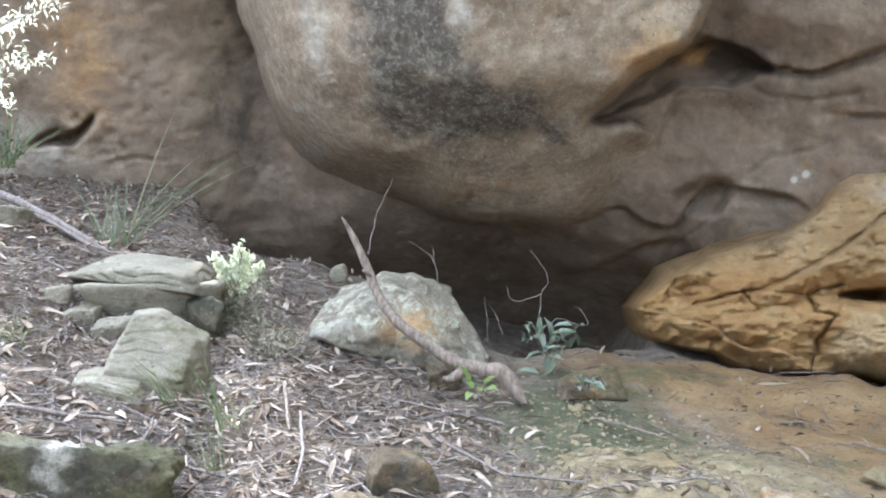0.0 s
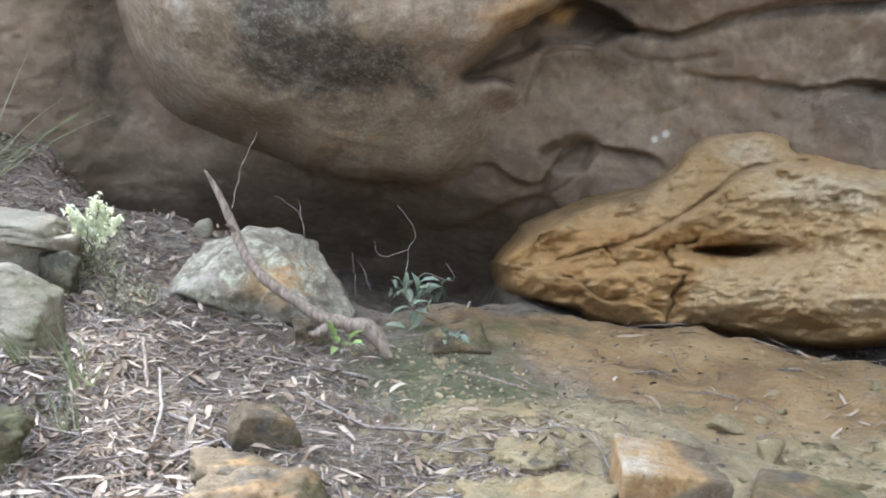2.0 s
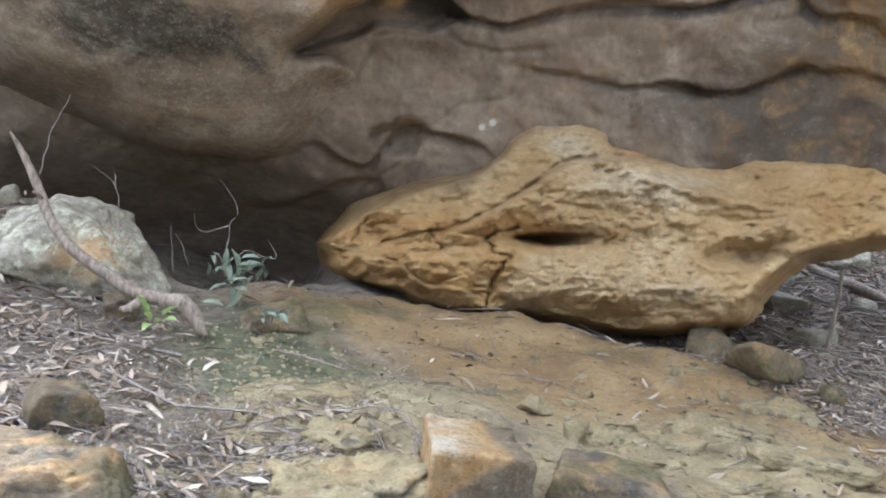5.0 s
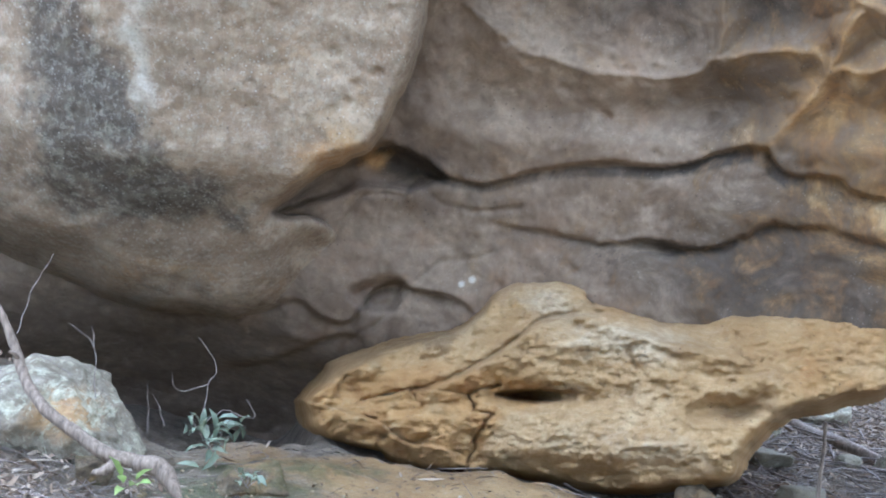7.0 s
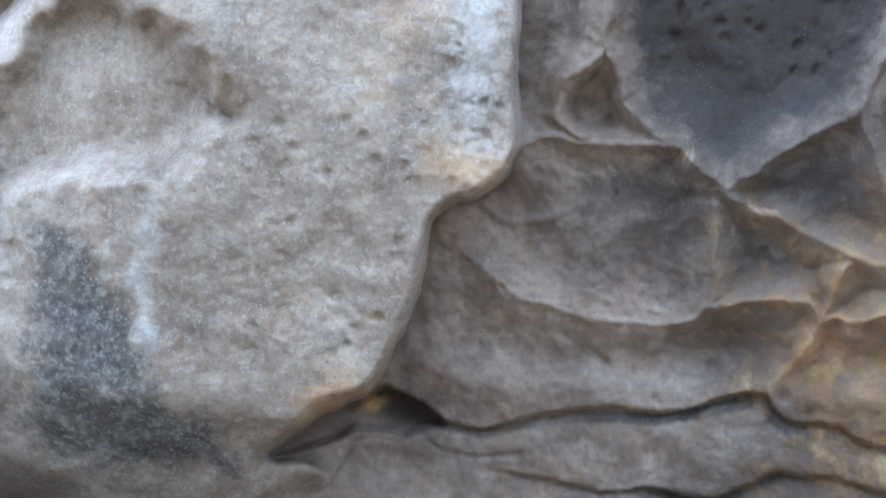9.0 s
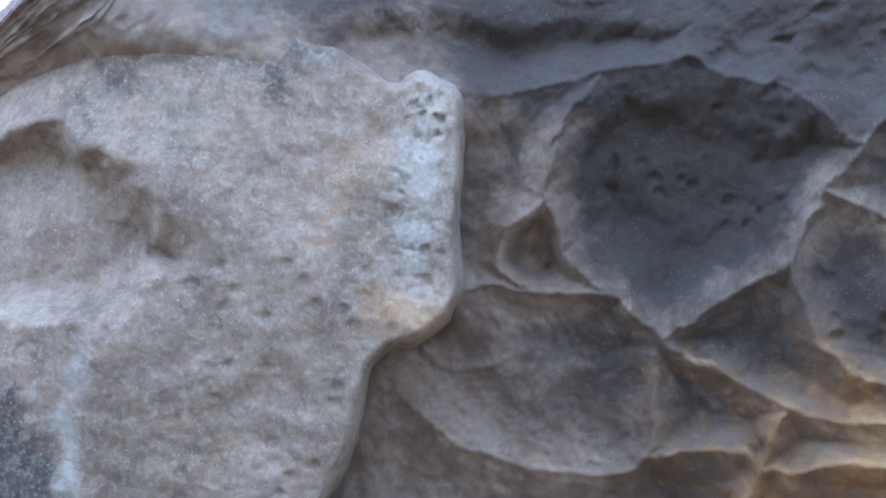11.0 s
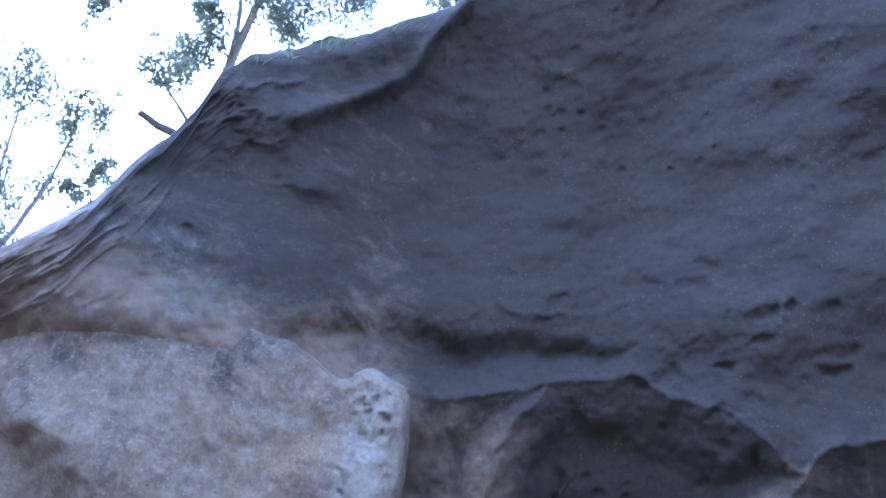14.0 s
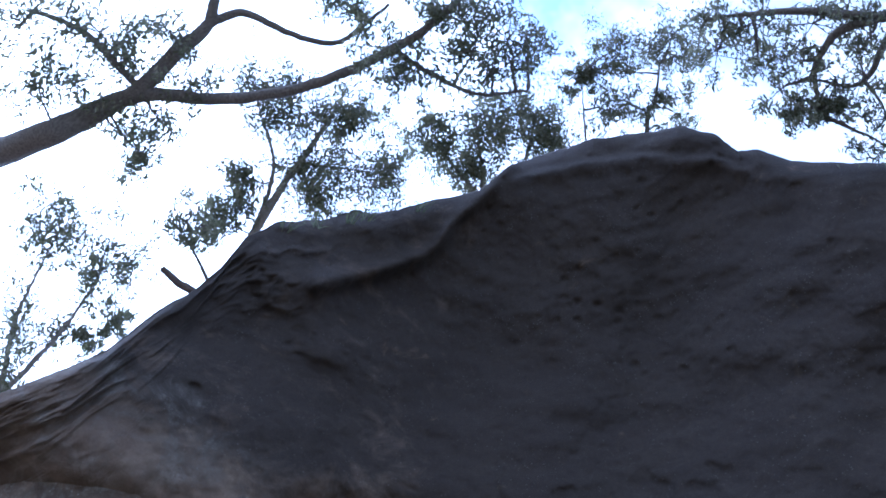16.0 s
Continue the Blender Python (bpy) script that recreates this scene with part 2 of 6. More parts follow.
LITTER = leaf_material("dead_leaf", ((0.1, (0.14, 0.092, 0.056)), (0.4, (0.262, 0.19, 0.128)), (0.75, (0.37, 0.29, 0.212)), (0.97, (0.48, 0.4, 0.31))), 0.85, 0.1)
GUM = leaf_material("gum_leaf", ((0.1, (0.06, 0.085, 0.04)), (0.5, (0.1, 0.125, 0.065)), (0.9, (0.16, 0.17, 0.1))), 0.4, 0.42)
FRESH = leaf_material("fresh_leaf", ((0.1, (0.22, 0.33, 0.08)), (0.9, (0.36, 0.46, 0.16))), 0.45, 0.35)
BLUISH = leaf_material("bluish_leaf", ((0.1, (0.15, 0.185, 0.125)), (0.9, (0.29, 0.325, 0.225))), 0.4, 0.25)
# near-white leaf colour that holds the sunlight on the tips
SUNLITLEAF = leaf_material("sun_painted_leaf", ((0.1, (0.58, 0.6, 0.38)), (0.9, (0.8, 0.8, 0.62))), 0.4, 0.5)
# gum leaf lightened past its own colour to carry the glare of backlight
HAZEGUM = leaf_material("glare_gum_leaf", ((0.1, (0.165, 0.175, 0.1)), (0.5, (0.26, 0.26, 0.155)), (0.9, (0.37, 0.35, 0.23))), 0.35, 0.6)
FLAKE = leaf_material("dark_flake", ((0.1, (0.035, 0.028, 0.022)), (0.9, (0.1, 0.075, 0.055))), 0.8, 0.0)
BLADE = leaf_material("grass_blade", ((0.1, (0.12, 0.15, 0.06)), (0.6, (0.22, 0.24, 0.12)), (0.95, (0.4, 0.36, 0.23))), 0.5, 0.35)


def bark(name, a, b):
    n = Nodes(name, 0.85)
    g = n.noise(9, 6, 0.65, n.scaled(6, 6, 1))
    c = n.ramp(g, (0.3, a), (0.7, b))
    return n.done(c, [(g, 0.02, 0.6), (n.noise(90, 3), 0.004, 0.5)])


DEADWOOD = bark("dead_wood", (0.09, 0.066, 0.048), (0.31, 0.24, 0.18))
TWIGWOOD = bark("twig_wood", (0.1, 0.075, 0.06), (0.3, 0.25, 0.21))
PALEBARK = bark("pale_gum_bark", (0.3, 0.27, 0.23), (0.58, 0.54, 0.48))
GUMBARK = bark("gum_bark", (0.14, 0.12, 0.1), (0.36, 0.32, 0.27))


def ground_material():
    n = Nodes("sand_and_litter", 0.95)
    edge = n.math("MULTIPLY", n.math("SUBTRACT", n.noise(2.2, 9, 0.7, warp=0.8), 0.5), 1.8)
    sand = n.ramp(n.noise(2.6, 8, 0.65), (0.3, (0.2, 0.118, 0.045)), (0.5, (0.335, 0.208, 0.086)), (0.72, (0.45, 0.31, 0.148)))
    soil = n.ramp(n.noise(6, 8, 0.72), (0.3, (0.11, 0.085, 0.058)), (0.5, (0.245, 0.197, 0.142)), (0.72, (0.38, 0.322, 0.25)))
    c = n.mix(n.step(n.math("ADD", n.attr("sand"), edge), 0.2, 0.85), soil, sand)
    stone = n.ramp(n.noise(5, 9, 0.7, warp=0.6), (0.3, (0.2, 0.15, 0.076)), (0.52, (0.38, 0.292, 0.155)), (0.72, (0.53, 0.43, 0.255)))
    c = n.mix(n.math("MULTIPLY", n.step(n.math("ADD", n.attr("pale"), edge), 0.2, 0.8), 0.9), c, stone)
    green = n.math("MULTIPLY", n.math("SUBTRACT", n.noise(5, 8, 0.7), 0.5), 1.8)
    c = n.mix(n.math("MULTIPLY", n.step(n.math("ADD", n.attr("moss"), green), 0.3, 0.9), 0.8), c,
              n.ramp(n.noise(60, 4), (0.3, (0.048, 0.058, 0.022)), (0.7, (0.128, 0.144, 0.05))))
    c = n.mix(n.math("MULTIPLY", n.step(n.noise(30, 5, 0.72), 0.54, 0.68), 0.6), c, (0.075, 0.058, 0.042))
    c = n.mix(n.math("MULTIPLY", n.step(n.noise(3.5, 8, 0.75, warp=1.0), 0.5, 0.68), 0.45), c, (0.13, 0.1, 0.07))
    c = n.mix(n.math("MULTIPLY", n.step(n.noise(11, 6, 0.7), 0.56, 0.72), 0.5), c, (0.45, 0.375, 0.265))
    # weathered stone shows through the sand in thin pale and dark beds
    beds = n.noise(10, 9, 0.75, n.scaled(0.7, 2.6, 1.0), warp=1.4)
    c = n.mix(n.math("MULTIPLY", n.step(beds, 0.53, 0.66), 0.5), c, (0.16, 0.12, 0.075))
    c = n.mix(n.math("MULTIPLY", n.step(beds, 0.46, 0.33), 0.45), c, (0.42, 0.335, 0.205))
    c = n.mix(n.math("MULTIPLY", n.step(n.noise(85, 5, 0.75), 0.55, 0.68), 0.5), c, (0.1, 0.075, 0.05))
    return n.done(c, [(n.noise(7, 8, 0.68), 0.06, 0.75), (beds, 0.04, 0.7), (n.noise(9, 7, 0.7, n.scaled(0.5, 2.4, 1.0), warp=0.6), 0.04, 0.6), (n.noise(45, 6, 0.72), 0.02, 0.8), (n.noise(190, 2), 0.004, 0.6)])


GROUND = ground_material()

# ---- numbers: lattice noise and distances, whole arrays at once ----


def lattice(i, j, k, seed):
    h = (i.astype(np.int64) * 374761393 + j.astype(np.int64) * 668265263 + k.astype(np.int64) * 1274126177 + seed * 362437) & 0xFFFFFFFF
    h = ((h ^ (h >> 13)) * 1103515245) & 0xFFFFFFFF
    return ((h ^ (h >> 16)) & 0xFFFF) / 65535.0


def smooth_noise(p, seed=0):
    b = np.floor(p)
    f = p - b
    f = f * f * (3 - 2 * f)
    i, j, k = b.T
    out = np.zeros(len(p))
    for a in (0, 1):
        for c in (0, 1):
            for d in (0, 1):
                w = (f[:, 0] if a else 1 - f[:, 0]) * (f[:, 1] if c else 1 - f[:, 1]) * (f[:, 2] if d else 1 - f[:, 2])
                out += w * lattice(i + a, j + c, k + d, seed)
    return out * 2 - 1


def fbm(p, octaves=5, gain=0.5, seed=0):
    out, amp = np.zeros(len(p)), 1.0
    for o in range(octaves):
        out += amp * smooth_noise(p * 2.03 ** o + 17.3 * o, seed + o)
        amp *= gain
    return out


def nearest_cell(p, seed=0):
    """Distance to the nearest of scattered points, one to each unit cell."""
    b = np.floor(p)
    best = np.full(len(p), 9.0)
    for a in (-1, 0, 1):
        for c in (-1, 0, 1):
            for d in (-1, 0, 1):
                i, j, k = (b + (a, c, d)).T
                q = np.stack([i + lattice(i, j, k, seed), j + lattice(i, j, k, seed + 7), k + lattice(i, j, k, seed + 13)], 1)
                best = np.minimum(best, ((p - q) ** 2).sum(1))
    return np.sqrt(best)


def smoothstep(x, a, b):
    t = np.clip((x - a) / (b - a), 0, 1)
    return t * t * (3 - 2 * t)


def line_distance(u, v, line, closed=False):
    pts = np.array(line, float)
    ends = np.roll(pts, -1, 0) if closed else pts[1:]
    best = np.full(u.shape, 1e9)
    for (ax, ay), (bx, by) in zip(pts if closed else pts[:-1], ends):
        dx, dy = bx - ax, by - ay
        t = np.clip(((u - ax) * dx + (v - ay) * dy) / (dx * dx + dy * dy + 1e-9), 0, 1)
        best = np.minimum(best, (u - ax - t * dx) ** 2 + (v - ay - t * dy) ** 2)
    return np.sqrt(best)


def inside_distance(u, v, ring):
    """Distance to a ring, positive within it."""
    pts = np.array(ring, float)
    odd = np.zeros(u.shape, bool)
    for (ax, ay), (bx, by) in zip(pts, np.roll(pts, -1, 0)):
        cross = (ay > v) != (by > v)
        odd ^= cross & (u < (bx - ax) * (v - ay) / (by - ay + 1e-12) + ax)
    d = line_distance(u, v, ring, True)
    return np.where(odd, d, -d)


def rounded(line, closed=False, steps=4):
    """A smooth run through the corners of a line."""
    p = np.array(line, float)
    p = np.concatenate([p[-1:], p, p[:2]]) if closed else np.concatenate([p[:1], p, p[-1:]])
    out = []
    for a, b, c, d in zip(p[:-3], p[1:-2], p[2:-1], p[3:]):
        for k in range(steps):
            t = k / steps
            out.append(b + 0.5 * t * (c - a + t * (2 * a - 5 * b + 4 * c - d + t * (3 * (b - c) + d - a))))
    return np.array(out if closed else out + [p[-2]])


def spline_table(xs, ys, table, u, v):
    """Smooth interpolation of a coarse table of values, rows along v."""
    def weights(knots, q):
        knots = np.array(knots, float)
        i = np.clip(np.searchsorted(knots, q) - 1, 0, len(knots) - 2)
        t = np.clip((q - knots[i]) / (knots[i + 1] - knots[i]), 0, 1)
        return i, t
    z = np.array(table, float)
    i, s = weights(xs, u)
    j, t = weights(ys, v)
    n, m = len(xs) - 1, len(ys) - 1

    def cubic(p0, p1, p2, p3, t):
        return p1 + 0.5 * t * (p2 - p0 + t * (2 * p0 - 5 * p1 + 4 * p2 - p3 + t * (3 * (p1 - p2) + p3 - p0)))
    rows = []
    for dj in (-1, 0, 1, 2):
        jj = np.clip(j + dj, 0, m)
        rows.append(cubic(z[jj, np.clip(i - 1, 0, n)], z[jj, i], z[jj, np.clip(i + 1, 0, n)], z[jj, np.clip(i + 2, 0, n)], s))
    return cubic(*rows, t)


# ---- mesh helpers ----


def mesh_object(name, verts, faces, material, masks=None, smooth=True):
    me = bpy.data.meshes.new(name)
    verts, faces = np.asarray(verts, np.float32), np.asarray(faces, np.int32)
    k = faces.shape[1]
    me.vertices.add(len(verts))
    me.vertices.foreach_set("co", verts.ravel())
    me.loops.add(faces.size)
    me.loops.foreach_set("vertex_index", faces.ravel())
    me.polygons.add(len(faces))
    me.polygons.foreach_set("loop_start", np.arange(0, faces.size, k, dtype=np.int32))
    me.update(calc_edges=True)
    me.polygons.foreach_set("use_smooth", np.full(len(faces), smooth))
    for key, values in (masks or {}).items():
        me.attributes.new(key, "FLOAT", "POINT").data.foreach_set("value", np.asarray(values, np.float32))
    me.materials.append(material)
    me.validate()
    return new(name, me)


def part(name, bm, material, parent, label=""):
    me = bpy.data.meshes.new(name)
    bm.to_mesh(me)
    bm.free()
    me.materials.append(material)
    ob = new(name, me)
    ob.parent = parent
    return tagged(ob, label)


def holder(name, place, **tags):
    ob = new(name)
    ob.location = place
    return tagged(ob, **tags)


def tube_data(points, radii, sides=7):
    """Rings along a line of points: verts and quads."""
    pts = [Vector(p) for p in points]
    verts, faces = [], []
    side = Vector((0.3, 0.2, 1))
    for n, p in enumerate(pts):
        way = (pts[min(n + 1, len(pts) - 1)] - pts[max(n - 1, 0)]).normalized()
        a = way.cross(side)
        if a.length < 0.1:
            a = way.cross(Vector((1, 0, 0)))
        a.normalize()
        b = way.cross(a)
        for s in range(sides):
            g = 2 * math.pi * s / sides
            verts.append(p + (a * math.cos(g) + b * math.sin(g)) * radii[n])
        if n:
            o = (n - 1) * sides
            faces += [(o + s, o + (s + 1) % sides, o + sides + (s + 1) % sides, o + sides + s) for s in range(sides)]
    return verts, faces


def bowed(points, radii, steps=5, wobble=0.0, rng=random, knots=0.08):
    """A finer line through points, with its radii."""
    out, rad = [], []
    p = [Vector(q) for q in points]
    for i in range(len(p) - 1):
        a, b, c, d = p[max(i - 1, 0)], p[i], p[i + 1], p[min(i + 2, len(p) - 1)]
        for s in range(steps + (i == len(p) - 2)):
            t = s / steps
            q = b + 0.5 * t * (c - a + t * (2 * a - 5 * b + 4 * c - d + t * (3 * (b - c) + d - a)))
            out.append(q + Vector([rng.uniform(-wobble, wobble) for _ in range(3)]))
            rad.append((radii[i] * (1 - t) + radii[i + 1] * t) * rng.uniform(1 - knots, 1 + knots))
    return out, rad


def tube_mesh(name, lines, material, sides=7):
    verts, faces = [], []
    for points, radii in lines:
        v, f = tube_data(points, radii, sides)
        faces += [tuple(i + len(verts) for i in q) for q in f]
        verts += v
    return mesh_object(name, [tuple(v) for v in verts], faces, material)


# ---- the rock: a vault of sandstone, laid out by bearing and height angle (degrees) about the middle of its mouth ----


def vault_point(az, el, r):
    a, e = np.radians(az), np.radians(el)
    return np.stack([EYE[0] + r * np.sin(a) * np.cos(e), EYE[1] + r * np.cos(a) * np.cos(e), EYE[2] + r * np.sin(e)], -1)


WALL_AZ = (-75, -40, -22, -8, 6, 20, 35, 50, 90)
WALL_EL = (-25, -10, -4, 2, 8, 16, 24, 34, 46, 62)
WALL = (
    (9.5, 8.8, 8.9, 10.4, 10.8, 9.8, 8.5, 8.2, 9.0),
    (9.5, 8.8, 8.6, 9.6, 9.8, 8.5, 7.7, 7.6, 9.0),
    (9.5, 8.8, 8.3, 8.2, 7.7, 7.05, 6.85, 6.8, 8.4),
    (9.5, 8.7, 8.1, 7.7, 7.1, 6.85, 6.6, 6.5, 7.8),
    (9.5, 8.7, 8.0, 7.7, 7.0, 6.6, 6.35, 6.2, 7.4),
    (9.6, 8.7, 8.0, 7.5, 6.9, 6.4, 6.1, 5.95, 7.0),
    (9.8, 8.9, 7.9, 7.2, 6.8, 6.3, 5.9, 5.8, 6.8),
    (10.5, 9.6, 7.6, 6.3, 6.15, 6.5, 6.2, 6.0, 6.8),
    (11.5, 10.8, 9.3, 8.0, 7.6, 7.8, 7.6, 7.2, 7.6),
    (13.0, 12.0, 11.0, 10.0, 9.6, 9.4, 9.2, 8.8, 9.0))

# from -24 to -12 an unseen stretch, raised to shade the slope, notched for sun
CREST = ((-75, 3), (-40, 4), (-27, 6), (-24, 9.2), (-22, 17), (-20, 23), (-17, 20), (-16.2, 11), (-15, 9.9), (-13.3, 9.9), (-12.6, 22), (-10.6, 29), (-8.1, 34.1), (-4.0, 38.3), (-1.9, 42.5), (-1.0, 43.8), (0.1, 46.2), (0.6, 48.2), (2.4, 49.3),
         (7.1, 51.3), (12.7, 53.4), (19.2, 55.6), (21.5, 57.2), (24.9, 58.2), (30.2, 59.6), (33.9, 59.8), (39.6, 60.3), (43.8, 59.6),
         (45.7, 58.7), (47.6, 58.5), (50.7, 57.5), (53.3, 57.1), (59.1, 56.2), (75, 52), (90, 50))
# undercut ledges in the back of the shelter, and the ribs between its hollows
LEDGE_HIGH = ((13, 6.0), (15.1, 6.9), (16.7, 6.2), (18.5, 5.4), (20.2, 5.2), (21.2, 5.4), (24.1, 6.1), (27.9, 6.6), (31.0, 6.7), (33.5, 7.4), (35.9, 7.9), (36.7, 7.2), (37.7, 6.4), (38.8, 6.3), (40.5, 6.0), (42.3, 5.4), (52, 4.6))
LEDGE_LOW = ((20.6, 3.0), (24.2, 2.5), (27.2, 2.2), (30.3, 2.6), (32.6, 2.2), (34.7, 2.7), (37.3, 3.8), (39.4, 3.7), (42.7, 2.9), (52, 2.0))
LOBE_EDGE = ((7, -3.4), (10.1, -2.4), (11.6, -3.2), (13.2, -3.5), (13.9, -2.6), (14.7, -1.5), (15.9, -1.0), (17.0, -1.3), (19.5, -1.7), (20.9, -2.8))
LOBE_FOOT = ((6, -6.4), (9.1, -5.9), (11.9, -4.5), (13.9, -4.2), (14.5, -5.2), (16, -6))
RIBS = (
    ((31.2, 21.8), (32.5, 20.6), (33.9, 19.4), (35.1, 18.5), (37.3, 17.6), (39.4, 16.2), (41.4, 15.2), (43.5, 14.7), (50, 14)),
    ((21.2, 21.3), (22.9, 22.1), (24.6, 22.0), (26.7, 21.9), (28.4, 21.9), (31.2, 21.8)),
    ((33.9, 19.4), (35.3, 19.9), (37.0, 21.2), (39.0, 22.2), (40.9, 22.9), (42.0, 23.9), (42.8, 25.7), (44.2, 27.1), (45.3, 28.2), (46.6, 29.5)),
    ((41.8, 23.4), (42.3, 21.2), (43.0, 18.9), (44.2, 17.6), (45.6, 16.5), (50, 15)),
    ((26.5, 27.1), (25.1, 26.0), (24.0, 24.9), (23.9, 23.4), (24.6, 22.6), (26.0, 22.2)),
    ((18.1, 16.0), (20.0, 14.3), (21.7, 13.2), (23.4, 12.6), (25.5, 12.2), (27.1, 11.9), (29.4, 11.8), (31.3, 11.9), (32.3, 12.2), (32.9, 12.8), (34.8, 13.0), (37.2, 13.1), (38.4, 13.0), (39.0, 12.5), (39.3, 11.7)),
    ((33.2, 12.9), (33.4, 14.3), (33.3, 15.9), (33.6, 18.4)),
    ((36.1, 8.0), (36.8, 8.6), (37.7, 9.7), (38.6, 10.9), (39.3, 11.7), (39.9, 12.8), (40.2, 13.8), (40.8, 14.9)),
    ((39.3, 11.7), (40.1, 12.0), (41.3, 11.8), (44, 12.3), (50, 12)),
    ((20.8, 32.7), (23.7, 33.3), (26.8, 33.9), (28.7, 34.3), (31.8, 34.7), (34.4, 34.9), (36.3, 35.1), (38.6, 34.2), (41.2, 33.2), (43.0, 32.3), (44.1, 31.5), (45.2, 30.3), (46.6, 29.5)),
    ((30.0, 34.0), (28.6, 32.7), (27.5, 30.9), (26.8, 29.1), (26.4, 27.6), (27.0, 26.6), (27.7, 25.4), (28.5, 24.0), (29.1, 22.8), (30.2, 22.1)),
    ((46.6, 29.5), (50, 31), (56, 30)), ((44.2, 27.1), (48, 25), (54, 24)))
FINE_RIBS = (((19.7, 18.0), (20.8, 17.4), (22.2, 17.1), (23.8, 17.5), (24.8, 17.9), (26.3, 18.6)), ((31.4, 29.9), (31.5, 29.0), (31.3, 28.0)),
             ((26.4, 40.1), (26.4, 39.0), (28.3, 38.2), (30.4, 38.6), (32.8, 38.4), (36.0, 39.2)))
BOWL = ((28.4, 32.0), (29.8, 33.4), (32.0, 34.0), (36.0, 34.0), (40.5, 32.6), (43.0, 31.4), (45.6, 29.5), (43.6, 27.2), (42.0, 25.6), (41.0, 23.6), (37.6, 22.0), (34.5, 20.4), (32.4, 21.6), (29.6, 23.0), (28.0, 25.8), (27.2, 27.5))
SHELF = ((11.0, 34.4), (14.5, 33.0), (20.8, 33.2), (24.6, 33.9), (28.1, 34.7), (30.4, 35.0), (33.6, 35.5), (36.0, 36.0), (36.6, 37.0), (33.6, 36.9), (30.0, 37.4), (26.3, 37.2), (24.7, 36.6), (21.4, 37.4), (17.6, 37.2), (13, 36.6))
HOLES = ((50.0, 37.6, 0.6), (49.8, 35.8, 0.7), (49.3, 34.7, 0.5), (36.9, 40.1, 1.0), (40.5, 39.9, 0.8), (45.2, 38.2, 0.8), (47.4, 38.3, 0.5), (41.8, 41.5, 0.6), (36.4, 34.5, 0.6), (42.3, 35.7, 0.5), (33.3, 39.2, 1.1),
         (38.6, 35.2, 0.8), (43.4, 33.4, 0.6), (41.6, 32.8, 0.7), (30.9, 39.3, 0.7), (44.3, 36.6, 0.6))


LOW_CRACKS = (((13.6, -4.8), (14.5, -4.2), (15.5, -3.1), (17.1, -1.2), (18.1, 0.3), (19.3, 0.6), (21.0, 1.2)),
              ((12.2, 1.2), (13.0, 3.0), (14.0, 4.0), (15.8, 4.2)), ((17.4, 4.0), (18.6, 3.5), (20.5, 3.4), (23, 3.9)),
              ((-18.4, 0.1), (-16.9, 0.55), (-15.2, 0.25)))


def ledge(az, el, line, depth, fade):
    """Rock that stands back just under a line and comes forward again below it."""
    pts = rounded(line)
    pts = pts[np.argsort(pts[:, 0])]
    under = np.interp(az, pts[:, 0], pts[:, 1]) - el
    ends = smoothstep(az, pts[0, 0], pts[0, 0] + 2) * smoothstep(-az, -pts[-1, 0], -pts[-1, 0] + 2)
    return depth * ends * smoothstep(under, -0.12, 0.12) * np.exp(-np.clip(under, 0, None) / fade)


def rib_distance(az, el, lines):
    near = np.full(az.shape, 9.0)
    for line in lines:
        near = np.minimum(near, line_distance(az, el, rounded(line)))
    return near


